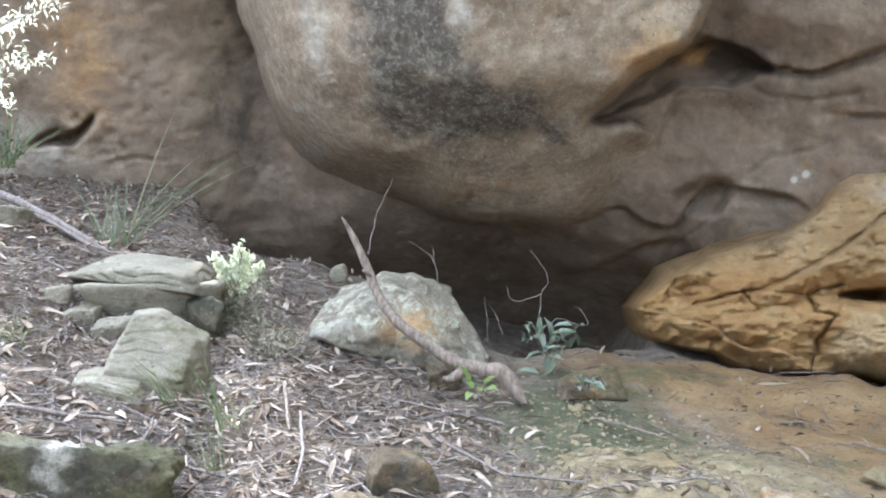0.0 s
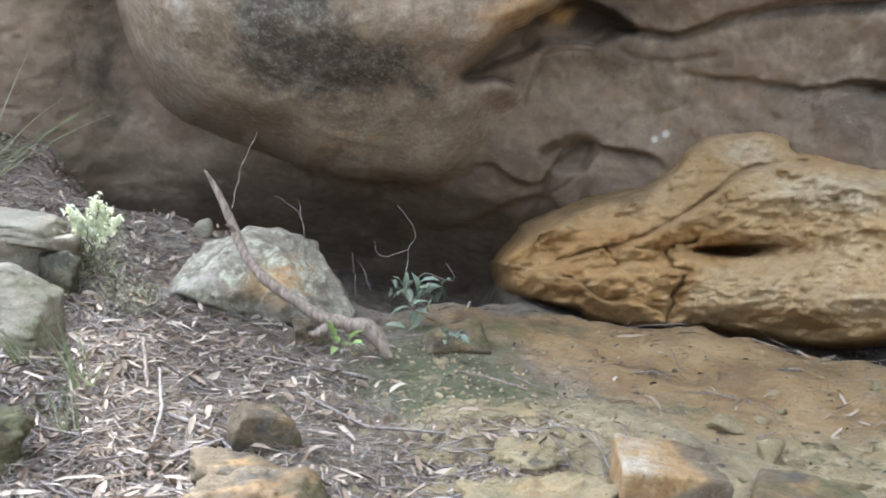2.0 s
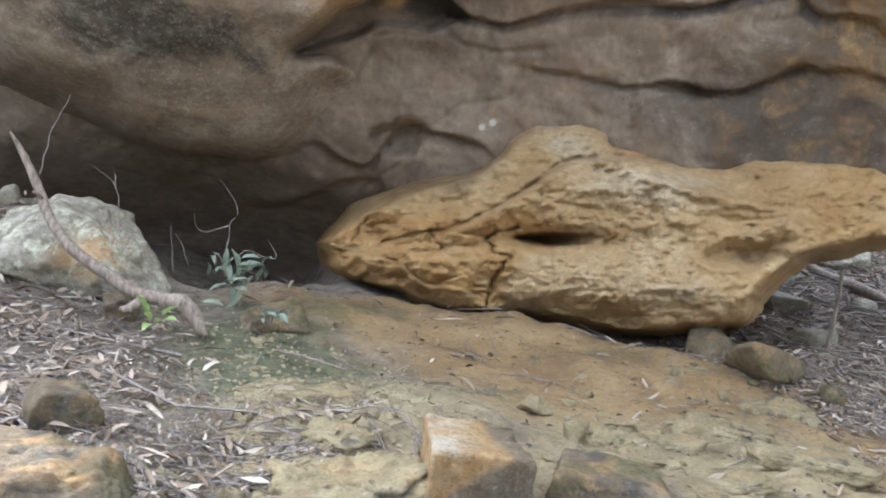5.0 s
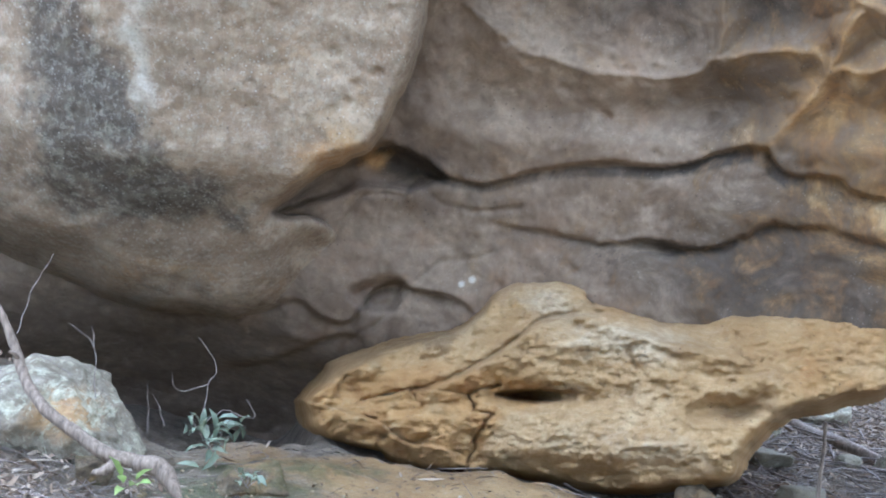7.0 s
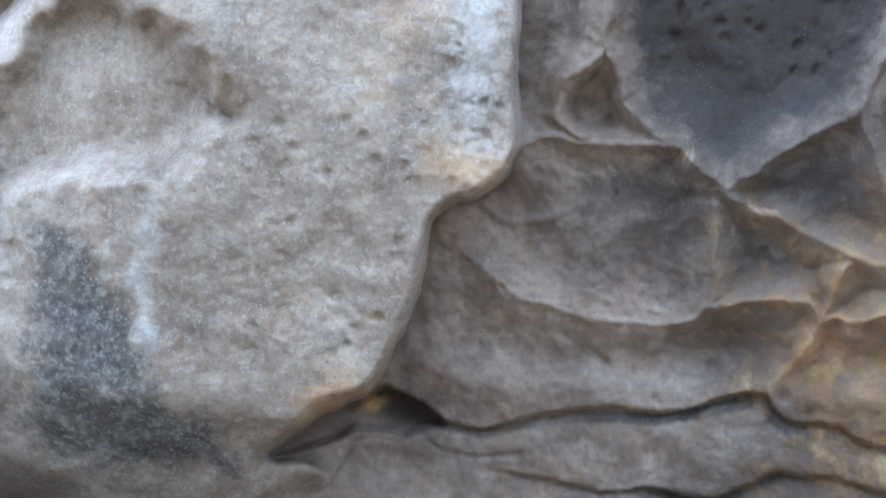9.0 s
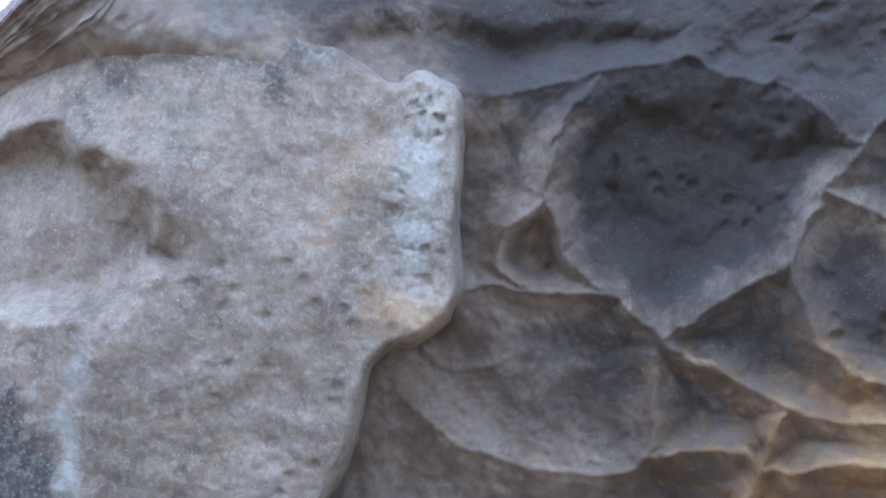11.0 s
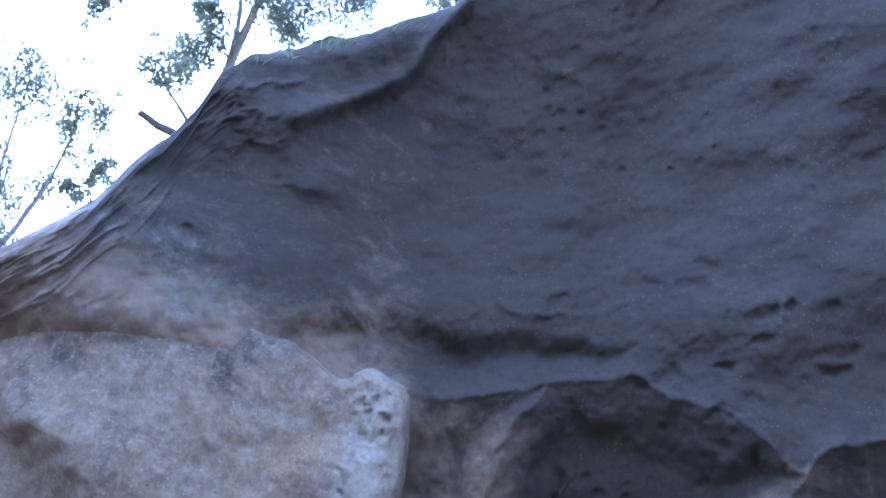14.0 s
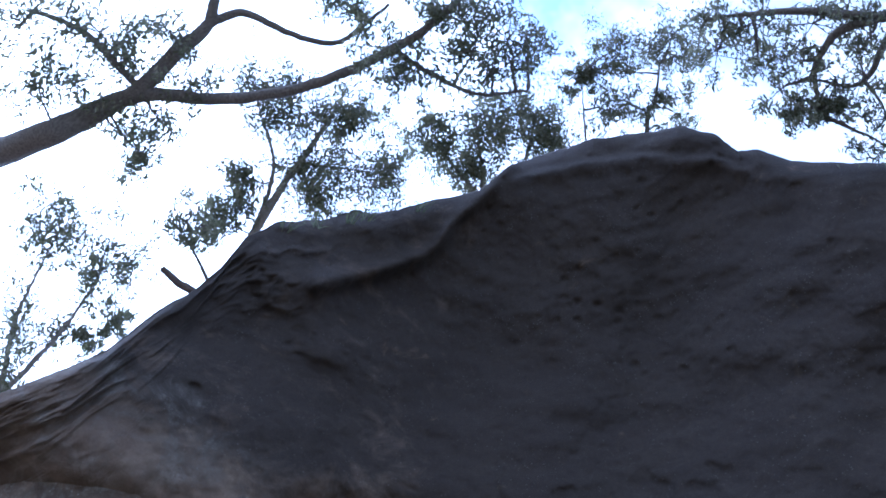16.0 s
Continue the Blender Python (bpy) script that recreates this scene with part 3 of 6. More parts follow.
def wall_r(az, el):
    r = spline_table(WALL_AZ, WALL_EL, WALL, az, el)
    q = np.stack([az * 0.5, el * 0.5, 0 * az], 1)
    wa, we = az + 0.3 * fbm(q, 4, 0.55, 91), el + 0.25 * fbm(q + 9, 4, 0.55, 93)
    near, fine = rib_distance(wa, we, RIBS), rib_distance(wa, we, FINE_RIBS)
    start = 17 + 4.0 * smoothstep(el, 28, 33)
    hollow = smoothstep(az, start, start + 3) * smoothstep(el, 7.5, 10) * smoothstep(-el, -40, -34)
    # thin ribs stand between smooth panels that are hollowed a little
    r += hollow * (0.09 * (1 - np.exp(-(near / 0.9) ** 2)) + 0.06 * smoothstep(near, 0.8, 3.2) - 0.025 * np.exp(-(near / 0.2) ** 2))
    r -= 0.03 * np.exp(-(fine / 0.25) ** 2)
    r += 0.26 * smoothstep(inside_distance(wa, we, rounded(BOWL, True)), -0.1, 3.6) + 0.17 * smoothstep(inside_distance(wa, we, rounded(SHELF, True)), -0.3, 1.5)
    r += 0.16 * smoothstep(inside_distance(wa, we, rounded(((24.3, 24.6), (26.3, 26.6), (28.0, 24.2), (27.6, 22.7), (26.0, 22.5), (24.6, 23.0)), True)), 0.0, 0.9)
    # a dark wedge under the overhang's edge runs out into two undercut ledges
    r += 0.22 * smoothstep(inside_distance(wa, we, ((8.8, 2.5), (10.4, 4.4), (12.4, 5.8), (15.0, 7.0), (16.7, 6.2), (18.4, 5.4), (16.5, 4.6), (13.6, 4.4), (11.0, 3.4))), -0.25, 0.5)
    r += ledge(wa, we, LEDGE_HIGH, 0.14, 0.55) + ledge(wa, we, LEDGE_LOW, 0.1, 0.5)
    r += 0.16 * blob(az, el, 31.3, 2.0, 1.3, 0.35)
    for line in LOW_CRACKS:
        r += 0.03 * np.exp(-(line_distance(wa, we, rounded(line)) / 0.12) ** 2)
    # scalloped lobes low in the shelter, and a dark slot in the wall behind the slope
    r += ledge(az, el, LOBE_EDGE, 0.17, 1.2) + ledge(az, el, LOBE_FOOT, 0.1, 1.5)
    r += 0.2 * smoothstep(inside_distance(wa, we, rounded(((13.4, -1.5), (15.2, -0.7), (16.8, -1.0), (16.2, -2.6), (14.8, -3.0), (13.4, -2.5)), True)), -0.1, 0.6)
    r += 0.35 * smoothstep(inside_distance(wa, we, ((-22.4, 1.0), (-20.5, 1.2), (-19.5, 2.7), (-20.3, 2.1), (-21.6, 1.7))), -0.25, 0.25)
    # the cleft behind the overhang's flank
    r += 0.3 * blob(az, el, -10.0, 4, 2.6, 9)
    # small weathered holes high in the hollow
    for ca, ce, w in HOLES:
        r += 0.055 * smoothstep(blob(az + 2.2 * (wa - az), el + 1.8 * (we - el), ca, ce, w * 1.5, w * 0.75), 0.1, 0.9)
    return r


def relief(p, rough=1.0):
    d = 0.17 * fbm(p * 0.8, 4, 0.45, 3) + 0.022 * fbm(p * (3.0, 3.0, 4.2), 4, 0.5, 11)
    d = d + 0.012 * fbm(p * 10.0, 3, 0.6, 15)
    pit = nearest_cell(p * 6.5, 5)
    patch = smoothstep(fbm(p * 1.1, 3, 0.5, 21), 0.05, 0.5)
    return rough * (d + 0.03 * patch * smoothstep(-pit, -0.35, -0.12))


def shell(name, az0, az1, el0, el1, step, radius, material, masks, keep=None, rough=1.0, crest_line=None):
    cols = np.arange(az0, az1 + step, step)
    if az1 - az0 > 100:
        # the far ends of the cliff are laid out coarsely
        cols = np.concatenate([np.arange(az0, -26, 0.5), np.arange(-26, 12, 0.19), np.arange(12, 56, 0.115), np.arange(56, az1 + 0.5, 0.5)])
    u, v = np.meshgrid(cols, np.arange(el0, el1 + step, step))
    shape = u.shape
    az, el = u.ravel(), v.ravel()
    if crest_line is not None:
        top = np.interp(az, crest_line[:, 0], crest_line[:, 1])
        top = top + (0.35 - 0.22 * smoothstep(az, 8, 14)) * fbm(np.stack([az * 0.35, 0 * az, 0 * az], 1), 4, 0.5, 51)
        low = np.minimum(9.0, top - 0.5)
        el = np.where(el < 9, el0 + (low - el0) * (el - el0) / (9 - el0), low + (top - low) * (el - 9) / (el.max() - 9))
    r = radius(az, el)
    p = vault_point(az, el, r)
    upper = smoothstep(el, 38, 46) * (1 if crest_line is not None else 0)
    flake = fbm(p * (0.9, 0.9, 1.6), 4, 0.5, 63)
    r = r + relief(p, rough) + upper * (0.3 * fbm(p * 0.55, 3, 0.5, 61) + 0.07 * np.abs(flake) + 0.02 * (np.floor(flake * 4) / 4 - flake))
    if crest_line is not None:
        # layered folds run along under the lower crest
        under = top - el
        fold = 1 - np.abs(fbm(np.stack([az * 0.3 + 0.2 * under, under * 0.5 - 0.1 * az, 0 * az], 1), 4, 0.5, 65))
        r = r - 0.1 * (fold ** 3 - 0.3) * smoothstep(-az, -14, -2) * smoothstep(under, 0.1, 1.0) * smoothstep(-under, -8, -4) * smoothstep(az, -13, -8)
    p = vault_point(az, el, r)
    idx = np.arange(len(az)).reshape(shape)
    quads = np.stack([idx[:-1, :-1], idx[:-1, 1:], idx[1:, 1:], idx[1:, :-1]], -1).reshape(-1, 4)
    if keep is not None:
        ok = keep(az, el, r)
        quads = quads[ok[quads].any(1)]
    if crest_line is not None:
        # the top of the rock runs back from the crest and comes down behind
        edge = idx[-1]
        out = p[edge] - np.array(EYE)
        out[:, 2] = 0
        out /= np.linalg.norm(out, axis=1)[:, None]
        last = edge
        for j in range(1, 13):
            q = (26 - 22.5 * smoothstep(az[edge], 26, 38)) * (j / 12) ** 2
            row = p[edge] + out * q[:, None]
            row[:, 2] += 0.06 * q + 0.4 * fbm(row * (0.5, 0.5, 0), 3, 0.5, 71) * np.clip(q, 0, 1)
            if j == 12:
                # behind, the rock reaches the ground but for the end that stands free
                row[:, 2] = -3 + 7 * smoothstep(az[edge], 28, 36)
            here = np.arange(len(edge)) + len(p)
            p = np.concatenate([p, row])
            az, el = np.concatenate([az, az[edge]]), np.concatenate([el, el[edge]])
            quads = np.concatenate([quads, np.stack([last[:-1], last[1:], here[1:], here[:-1]], -1)])
            last = here
    used = np.unique(quads)
    back = np.zeros(len(p), np.int64)
    back[used] = np.arange(len(used))
    return mesh_object(name, p[used], back[quads], material, masks(az[used], el[used], p[used]))


def blob(az, el, ca, ce, wa, we):
    return np.exp(-((az - ca) / wa) ** 2 - ((el - ce) / we) ** 2)


crest = np.array(CREST, float)
UNDER_EDGE = ((35.5, -12), (36.3, -8.4), (38.2, -6.3), (43.1, -4.5), (60, -2), (90, 0))


KNOB_LIP = ((21, 24.7, 29.4, 35.5, 42.9, 45.4, 48), (56.2, 57.2, 58.1, 58.7, 58.4, 57.7, 57.2))


def cliff_r(az, el):
    r = wall_r(az, el)
    # a spur runs down from the knob on the crest
    spur = line_distance(az, el, rounded(((21.7, 57.6), (19.4, 55.1), (17.4, 53.2), (16.3, 51.5), (13.1, 49.8), (7.7, 47.3))))
    r -= 0.22 * np.exp(-(spur / 0.7) ** 2)
    # a rounded knob lies back behind the lip of the crest
    lip = np.interp(az, *KNOB_LIP)
    r += 0.16 * smoothstep(el - lip, -0.1, 0.4) * smoothstep(az, 21, 24) * smoothstep(-az, -48, -45.5) - 0.04 * np.exp(-((el - lip + 0.25) / 0.4) ** 2) * smoothstep(az, 18, 24)
    # the crest rolls back
    over = el - (np.interp(az, crest[:, 0], crest[:, 1]) - 1.2)
    r += (0.25 + 0.35 * smoothstep(az, 0, 12)) * (1 - np.sqrt(np.clip(1 - np.clip(over / 1.3, 0, 1) ** 2, 0, 1)))
    return r


def cliff_masks(az, el, p):
    q = np.stack([az * 0.5, el * 0.5, 0 * az], 1)
    wa, we = az + 0.3 * fbm(q, 4, 0.55, 91), el + 0.25 * fbm(q + 9, 4, 0.55, 93)
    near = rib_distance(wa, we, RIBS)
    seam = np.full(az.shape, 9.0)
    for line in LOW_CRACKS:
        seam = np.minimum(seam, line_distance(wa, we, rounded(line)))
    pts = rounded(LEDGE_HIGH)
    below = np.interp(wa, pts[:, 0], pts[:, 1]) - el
    # shade is painted below the low ledge; the high ledge's band is stain
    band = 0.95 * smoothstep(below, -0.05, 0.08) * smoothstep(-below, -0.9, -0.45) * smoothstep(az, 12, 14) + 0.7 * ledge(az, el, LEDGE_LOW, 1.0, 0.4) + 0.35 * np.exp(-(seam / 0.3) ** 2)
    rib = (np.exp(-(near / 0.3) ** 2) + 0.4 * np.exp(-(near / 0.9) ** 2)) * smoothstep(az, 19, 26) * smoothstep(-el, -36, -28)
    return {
        # besides stains, shade is painted on the upper and right face and hollows
        "shade_stain": np.clip(0.4 * blob(az, el, -12, 4, 3, 12) + 1.1 * blob(az, el, 16, 6.0, 3, 1.1) + 0.95 * smoothstep(el + 0.25 * np.clip(az - 20, 0, 30), 28, 44) + 0.5 * blob(az, el, 34, 26, 8, 6) + 0.55 * band + 0.6 * smoothstep(az, 20, 38) * smoothstep(-el, -34, -16) + 0.3 * smoothstep(az, 16, 30) * smoothstep(el, 24, 36) + 1.3 * smoothstep(el - np.interp(az, *KNOB_LIP), -0.1, 0.3) * smoothstep(az, 20, 25) + 0.28 * blob(az, el, 29, 0.8, 8, 2.4) + 0.6 * blob(az, el, 24.5, 34.5, 5, 1.8) + 0.35 * blob(az, el, 8, 38.5, 9, 2.5) + 0.25 * smoothstep(az, 30, 42) * smoothstep(-el, -18, -8) + 0.9 * smoothstep(el, 36, 46) * smoothstep(az, 22, 40) + 0.25 * blob(az, el, -10.5, 2, 2.5, 6) + 0.35 * smoothstep(near, 0.5, 2.5) * smoothstep(el, 9, 14) * smoothstep(az, 19, 24), 0, 1.4),
        "warm": np.clip(0.16 * smoothstep(az, 14, 22) * smoothstep(-el, -24, -14) + 0.35 * blob(az, el, 14, 6.2, 1.6, 1.0) + 0.5 * blob(az, el, -20, 5, 3, 6) + 0.5 * blob(az, el, 44, 9, 8, 9) + 0.1 * rib + 0.45 * blob(az, el, 14.1, 5.8, 0.8, 0.7), 0, 1),
        "pale": np.clip(0.3 * smoothstep(-az, -13, -6) * smoothstep(el, 27, 31) * smoothstep(-el, -42, -37) + 0.16 * rib * smoothstep(fbm(q * 2.0, 3, 0.5, 117), -0.5, 0.6) + 0.55 * blob(az, el, -22, 0, 5, 5) + 1.2 * blob(az, el, 19.7, -0.8, 0.2, 0.2) + 1.2 * blob(az, el, 20.3, -0.5, 0.2, 0.2) + 0.3 * blob(az, el, 28, 9, 8, 3), 0, 1.2),
        "moss": np.clip(0.4 * blob(az, el, -13, 5, 3, 9) + 0.35 * blob(az, el, -16, -3, 6, 2), 0, 1)}


def cliff_keep(az, el, r):
    edge = np.array(UNDER_EDGE)
    low = np.where(az < 35.5, -99, np.interp(az, edge[:, 0], edge[:, 1]))
    return el > low


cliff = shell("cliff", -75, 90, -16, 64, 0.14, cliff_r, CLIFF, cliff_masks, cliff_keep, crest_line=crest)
tagged(cliff, "grey-brown weathered sandstone cliff hollowed out by ribs and ledges", "cliff", kind="structure")

BULGE_RING = ((-12.2, 14), (-11.5, 9.0), (-10.7, 6.6), (-10.1, 4.4), (-9.5, 2.2), (-8.3, 0.0), (-6.7, -1.2), (-4.7, -1.7), (-2.8, -2.3), (2.2, -3.5), (5.8, -3.6),
              (8.7, -3.3), (10.3, -2.4), (12.2, -0.5), (12.4, 0.8), (11.2, 1.9), (9.0, 2.3), (8.6, 2.7), (9.1, 3.4), (10.2, 4.9), (12.4, 6.4), (13.9, 7.8), (14.8, 9.6), (15.7, 12.9), (16.0, 15.5),
              (16.5, 17.4), (19.5, 19.1), (21.2, 20.8), (20.8, 26), (20.9, 29.8), (20.5, 32.7), (18.1, 33.6), (16.3, 32.9), (14.1, 33.5), (11.6, 34.4),
              (9.0, 35.1), (6.0, 36.2), (2.5, 36.6), (-2.0, 34.0), (-6.0, 30.0), (-9.5, 25), (-11.5, 20))


def bulge_r(az, el):
    q = np.stack([az * 0.45, el * 0.45, 0 * az], 1)
    d = inside_distance(az + 0.25 * fbm(q, 3, 0.5, 95), el + 0.25 * fbm(q + 5, 3, 0.5, 97), rounded(BULGE_RING, True))
    r = 5.7 + 0.0016 * (el - 17) ** 2 + 0.0042 * (az - 5) ** 2 * smoothstep(-az, -8, 8)
    r += 0.55 * smoothstep(-el, -6, 3)
    # a niche high on the lobe's shoulder
    wa, we = az + 0.8 * fbm(q, 3, 0.5, 101), el + 0.6 * fbm(q + 3, 3, 0.5, 103)
    r += 0.4 * smoothstep(inside_distance(wa, we, rounded(((-9, 13.2), (-5, 15.6), (-2, 16.7), (0.6, 16.4), (1.8, 18), (3.6, 20.1), (5.4, 20.6), (3, 24), (-4, 27), (-9, 24)), True)), -0.2, 2.2)
    # pocked rim
    rim = smoothstep(blob(az, el, 18.6, 27, 2.2, 7), 0.25, 0.6)
    grid = np.stack([wa * 1.0, we * 0.75, 0 * az], 1)
    for k, deep_k in ((1.2, 0.035), (2.3, 0.022)):
        pock = nearest_cell(grid * k, 9) + 0.25 * fbm(grid * 3 * k, 2, 0.5, 5)
        r += deep_k * smoothstep(-pock, -0.42, -0.1) * rim * smoothstep(fbm(grid * 0.5, 2, 0.5, 6), -0.9, -0.1)
    r += 0.55 * smoothstep(az, 7.5, 12) * smoothstep(-el, -3.0, -0.5)
    d = d + 0.5 * smoothstep(az, 7, 12)
    wide = 0.75 + 2.0 * smoothstep(-az, -4, 6) + 1.6 * smoothstep(-el, -4, 2)
    t = np.clip(1 - d / wide, 0, 1)
    deep = 0.4 + 0.55 * smoothstep(-az, -4, 6) + 0.5 * smoothstep(-el, -4, 2)
    deep = deep * (1 - 0.8 * smoothstep(el, 23, 29) * smoothstep(-az, -9, -3))
    r += deep * (1 - np.sqrt(np.clip(1 - t ** 2, 0, 1)))
    r += np.clip(-d, 0, None) * (4.0 - 3.0 * smoothstep(el, 23, 29) * smoothstep(-az, -9, -3))
    return r


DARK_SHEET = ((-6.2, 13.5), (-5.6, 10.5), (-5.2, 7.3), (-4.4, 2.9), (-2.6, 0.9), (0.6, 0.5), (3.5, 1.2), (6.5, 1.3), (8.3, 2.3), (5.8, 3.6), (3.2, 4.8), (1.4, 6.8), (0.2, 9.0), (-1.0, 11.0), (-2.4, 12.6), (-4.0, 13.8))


def bulge_masks(az, el, p):
    q = np.stack([az * 0.6, el * 0.6, 0 * az], 1)
    wa, we = az + 0.45 * fbm(q, 5, 0.6, 111), el + 0.6 * fbm(q * (1, 0.5, 1) + 7, 5, 0.6, 113)
    return {
        # water stains; the top also darkens to match the cliff's painted shade
        "shade_stain": np.clip(0.85 * smoothstep(inside_distance(wa, we, DARK_SHEET), -1.0, 1.3) + 0.4 * blob(az, el, -3, 26, 5, 5) + 0.7 * smoothstep(el + 1.2 * fbm(q, 3, 0.5, 119), 27, 34.5) * smoothstep(-az, -17, -9) + 0.45 * blob(az, el, -10, 14, 2.5, 8), 0, 1.15),
        "warm": np.clip(0.65 * blob(az, el, 18, 20.0, 3.5, 1.8) + 0.45 * blob(wa, we, 12, 5, 3, 2) + 0.3 * blob(wa, we, 14, 27, 5, 6) + 0.3 * blob(az, el, 10, 10, 6, 5) + 0.35 * blob(az, el, 2, -1.5, 8, 1.6), 0, 1),
        "pale": np.clip(0.75 * blob(az, el, 18.5, 27, 2.2, 8) + 0.6 * blob(wa, we, -7.2, 6, 1.2, 7) + 0.2 * blob(az, el, 10, 14, 6, 8) + 0.75 * blob(wa + 0.12 * (we - 10), we, 0.7, 11, 0.8, 5), 0, 1),
        "moss": np.clip(0.35 * blob(az, el, -3, 0, 6, 2) + 0.3 * blob(az, el, 1.5, 4, 2, 2), 0, 1)}


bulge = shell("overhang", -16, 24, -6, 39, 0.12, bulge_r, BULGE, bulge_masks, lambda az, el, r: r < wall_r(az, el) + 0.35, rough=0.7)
tagged(bulge, "huge rounded sandstone overhang with lichen and dark water stains", "rock overhang", kind="structure")

OUTCROP_RING = ((11.2, -8.1), (12.8, -6.8), (14.1, -5.9), (16.0, -4.8), (19.2, -3.9), (20.8, -2.8), (21.7, -1.4), (22.9, -0.6), (25.5, -0.1), (26.8, -0.6), (27.2, -1.3),
                (28.8, -1.6), (30.5, -2.1), (32.7, -2.1), (35.1, -1.6), (38.9, -1.1), (40.9, -0.8), (46, -0.5), (52, 0), (52, -3.2), (43.1, -4.5), (38.2, -6.3), (36.3, -8.4),
                (35.8, -10.2), (33.5, -11.1), (29.7, -11.8), (26.5, -11.7), (23.1, -11.5), (19.5, -11.4), (16.5, -11.3), (15.8, -10.7), (13.7, -10.3), (12.0, -9.6))


def outcrop_r(az, el):
    q = np.stack([az * 0.8, el * 0.8, 0 * az], 1)
    d = inside_distance(az + 0.18 * fbm(q, 3, 0.5, 98), el + 0.14 * fbm(q + 5, 3, 0.5, 99), rounded(OUTCROP_RING, True, 3))
    r = 6.15 - 0.02 * (az - 20) + 0.012 * (el + 8) ** 2 + 0.0012 * (az - 24) ** 2
    t = np.clip(1 - d / (0.35 + 0.2 * smoothstep(az, 18, 24)), 0, 1)
    r += (0.25 + 0.15 * smoothstep(az, 18, 24)) / 0.4 * (0.4 - 0.28 * smoothstep(el, -8.5, -5.5)) * (1 - np.sqrt(np.clip(1 - t ** 2, 0, 1))) + np.clip(-d, 0, None) * (3.5 - 2.2 * smoothstep(el, -8.5, -5.5))
    slot = inside_distance(az, el, rounded(((22.2, -7.0), (23.4, -6.7), (25.2, -6.5), (27.4, -6.45), (29.6, -6.4), (28.6, -6.75), (26.5, -7.0), (24.2, -7.25)), True))
    r += 0.6 * smoothstep(slot, -0.15, 0.22) * smoothstep(-az, -27.5, -23.5) + 0.12 * smoothstep(slot, -1.0, 0.2)
    r += 0.16 * smoothstep(inside_distance(az, el, ((33.7, -6.5), (35.8, -6.2), (37.2, -5.6), (35.6, -7.1))), -0.9, 0.5)
    for line, depth, w in (
            (((20.9, -11.3), (21.1, -9.8), (21.9, -8.1), (21.0, -8.0), (20.7, -7.2), (21.2, -6.7), (22.4, -6.4)), 0.09, 0.08),
            (((14.5, -7.9), (16.1, -7.3), (17.9, -6.9), (20.6, -7.1)), 0.05, 0.07),
            (((11.4, -8.1), (13.5, -8.6), (15.4, -8.9)), 0.05, 0.07),
            (((15.3, -10.5), (16.2, -9.6), (17.3, -10.1), (19.1, -9.5)), 0.05, 0.07),
            (((12.7, -7.7), (13.3, -7.0), (13.7, -6.4)), 0.05, 0.07),
            (((17.3, -7.0), (17.9, -8.0)), 0.05, 0.07)):
        wob = 0.25 * fbm(np.stack([az * 1.7, el * 1.7, 0 * az], 1), 3, 0.5, 81)
        r += depth * np.exp(-(line_distance(az + wob, el + wob[::-1] * 0, line) / w) ** 2)
    # a lip runs out from the nose along the foot
    lip = rounded(((10.8, -8.0), (13.5, -8.5), (15.4, -9.0), (16.2, -9.5), (17.3, -10.1), (19.1, -10.2), (21.0, -10.7)))
    under = np.interp(az, lip[:, 0], lip[:, 1]) - el
    r -= 0.2 * smoothstep(under, -0.05, 0.1) * np.exp(-np.clip(under, 0, None) / 1.2) * smoothstep(-az, -21, -19)
    # broken facets
    face = np.stack([az * 0.33 + 0.2 * fbm(q, 2, 0.5, 7), el * 0.55, 0 * az], 1)
    r += 0.25 * (nearest_cell(face, 21) - 0.5) * smoothstep(-az, -25, -20)
    r -= 0.14 * blob(az, el, 29, -9.2, 7, 1.5)
    # a convex mass stands proud below a long slanting crease
    slant = rounded(((16.5, -7.4), (18.1, -6.8), (19.5, -6.2), (21.4, -5.0), (23.1, -3.7), (24.4, -2.5), (26.5, -1.9), (29, -1.7)))
    side = np.interp(az, slant[:, 0], slant[:, 1]) - el
    runs = smoothstep(az, 17, 20) * smoothstep(-az, -34, -28)
    r -= 0.2 * runs * smoothstep(side, 0.0, 0.45) * np.exp(-np.clip(side, 0, None) / 2.2)
    r += 0.05 * runs * np.exp(-(side / 0.12) ** 2)
    r -= 0.1 * blob(az, el, 27, -3.6, 4, 0.9)
    r += 0.05 * fbm(np.stack([az * 0.35, el * 0.8, 0 * az], 1), 4, 0.5, 83)
    # a saddle behind the hump, the pale ridge before it, a curled edge and a second hollow
    r += 0.16 * blob(az, el, 32.4, -2.3, 2.6, 0.8)
    r -= 0.1 * np.exp(-(line_distance(az, el, rounded(((26.6, -2.2), (29.4, -2.9), (31.7, -3.4), (33.9, -3.7), (35.7, -3.9)))) / 0.4) ** 2)
    r += 0.05 * np.exp(-(line_distance(az, el, rounded(((29.5, -3.8), (30.1, -4.7), (31.0, -5.5), (32.0, -5.9)))) / 0.22) ** 2)
    r += 0.13 * smoothstep(inside_distance(az, el, rounded(((33.0, -7.1), (34.2, -6.4), (36.4, -6.2), (37.3, -6.5), (36.0, -7.0), (34.4, -7.3)), True)), -0.5, 0.35)
    # the lower mass swells below the slit, and its face is pitted
    r -= 0.1 * blob(az, el, 26, -9.2, 4.5, 1.4)
    pit = nearest_cell(np.stack([az * 1.6, el * 1.6, 0 * az], 1), 33)
    r += 0.022 * smoothstep(-pit, -0.4, -0.12) * smoothstep(az, 20, 23) * smoothstep(fbm(q * 0.8, 3, 0.5, 35), -0.2, 0.4)
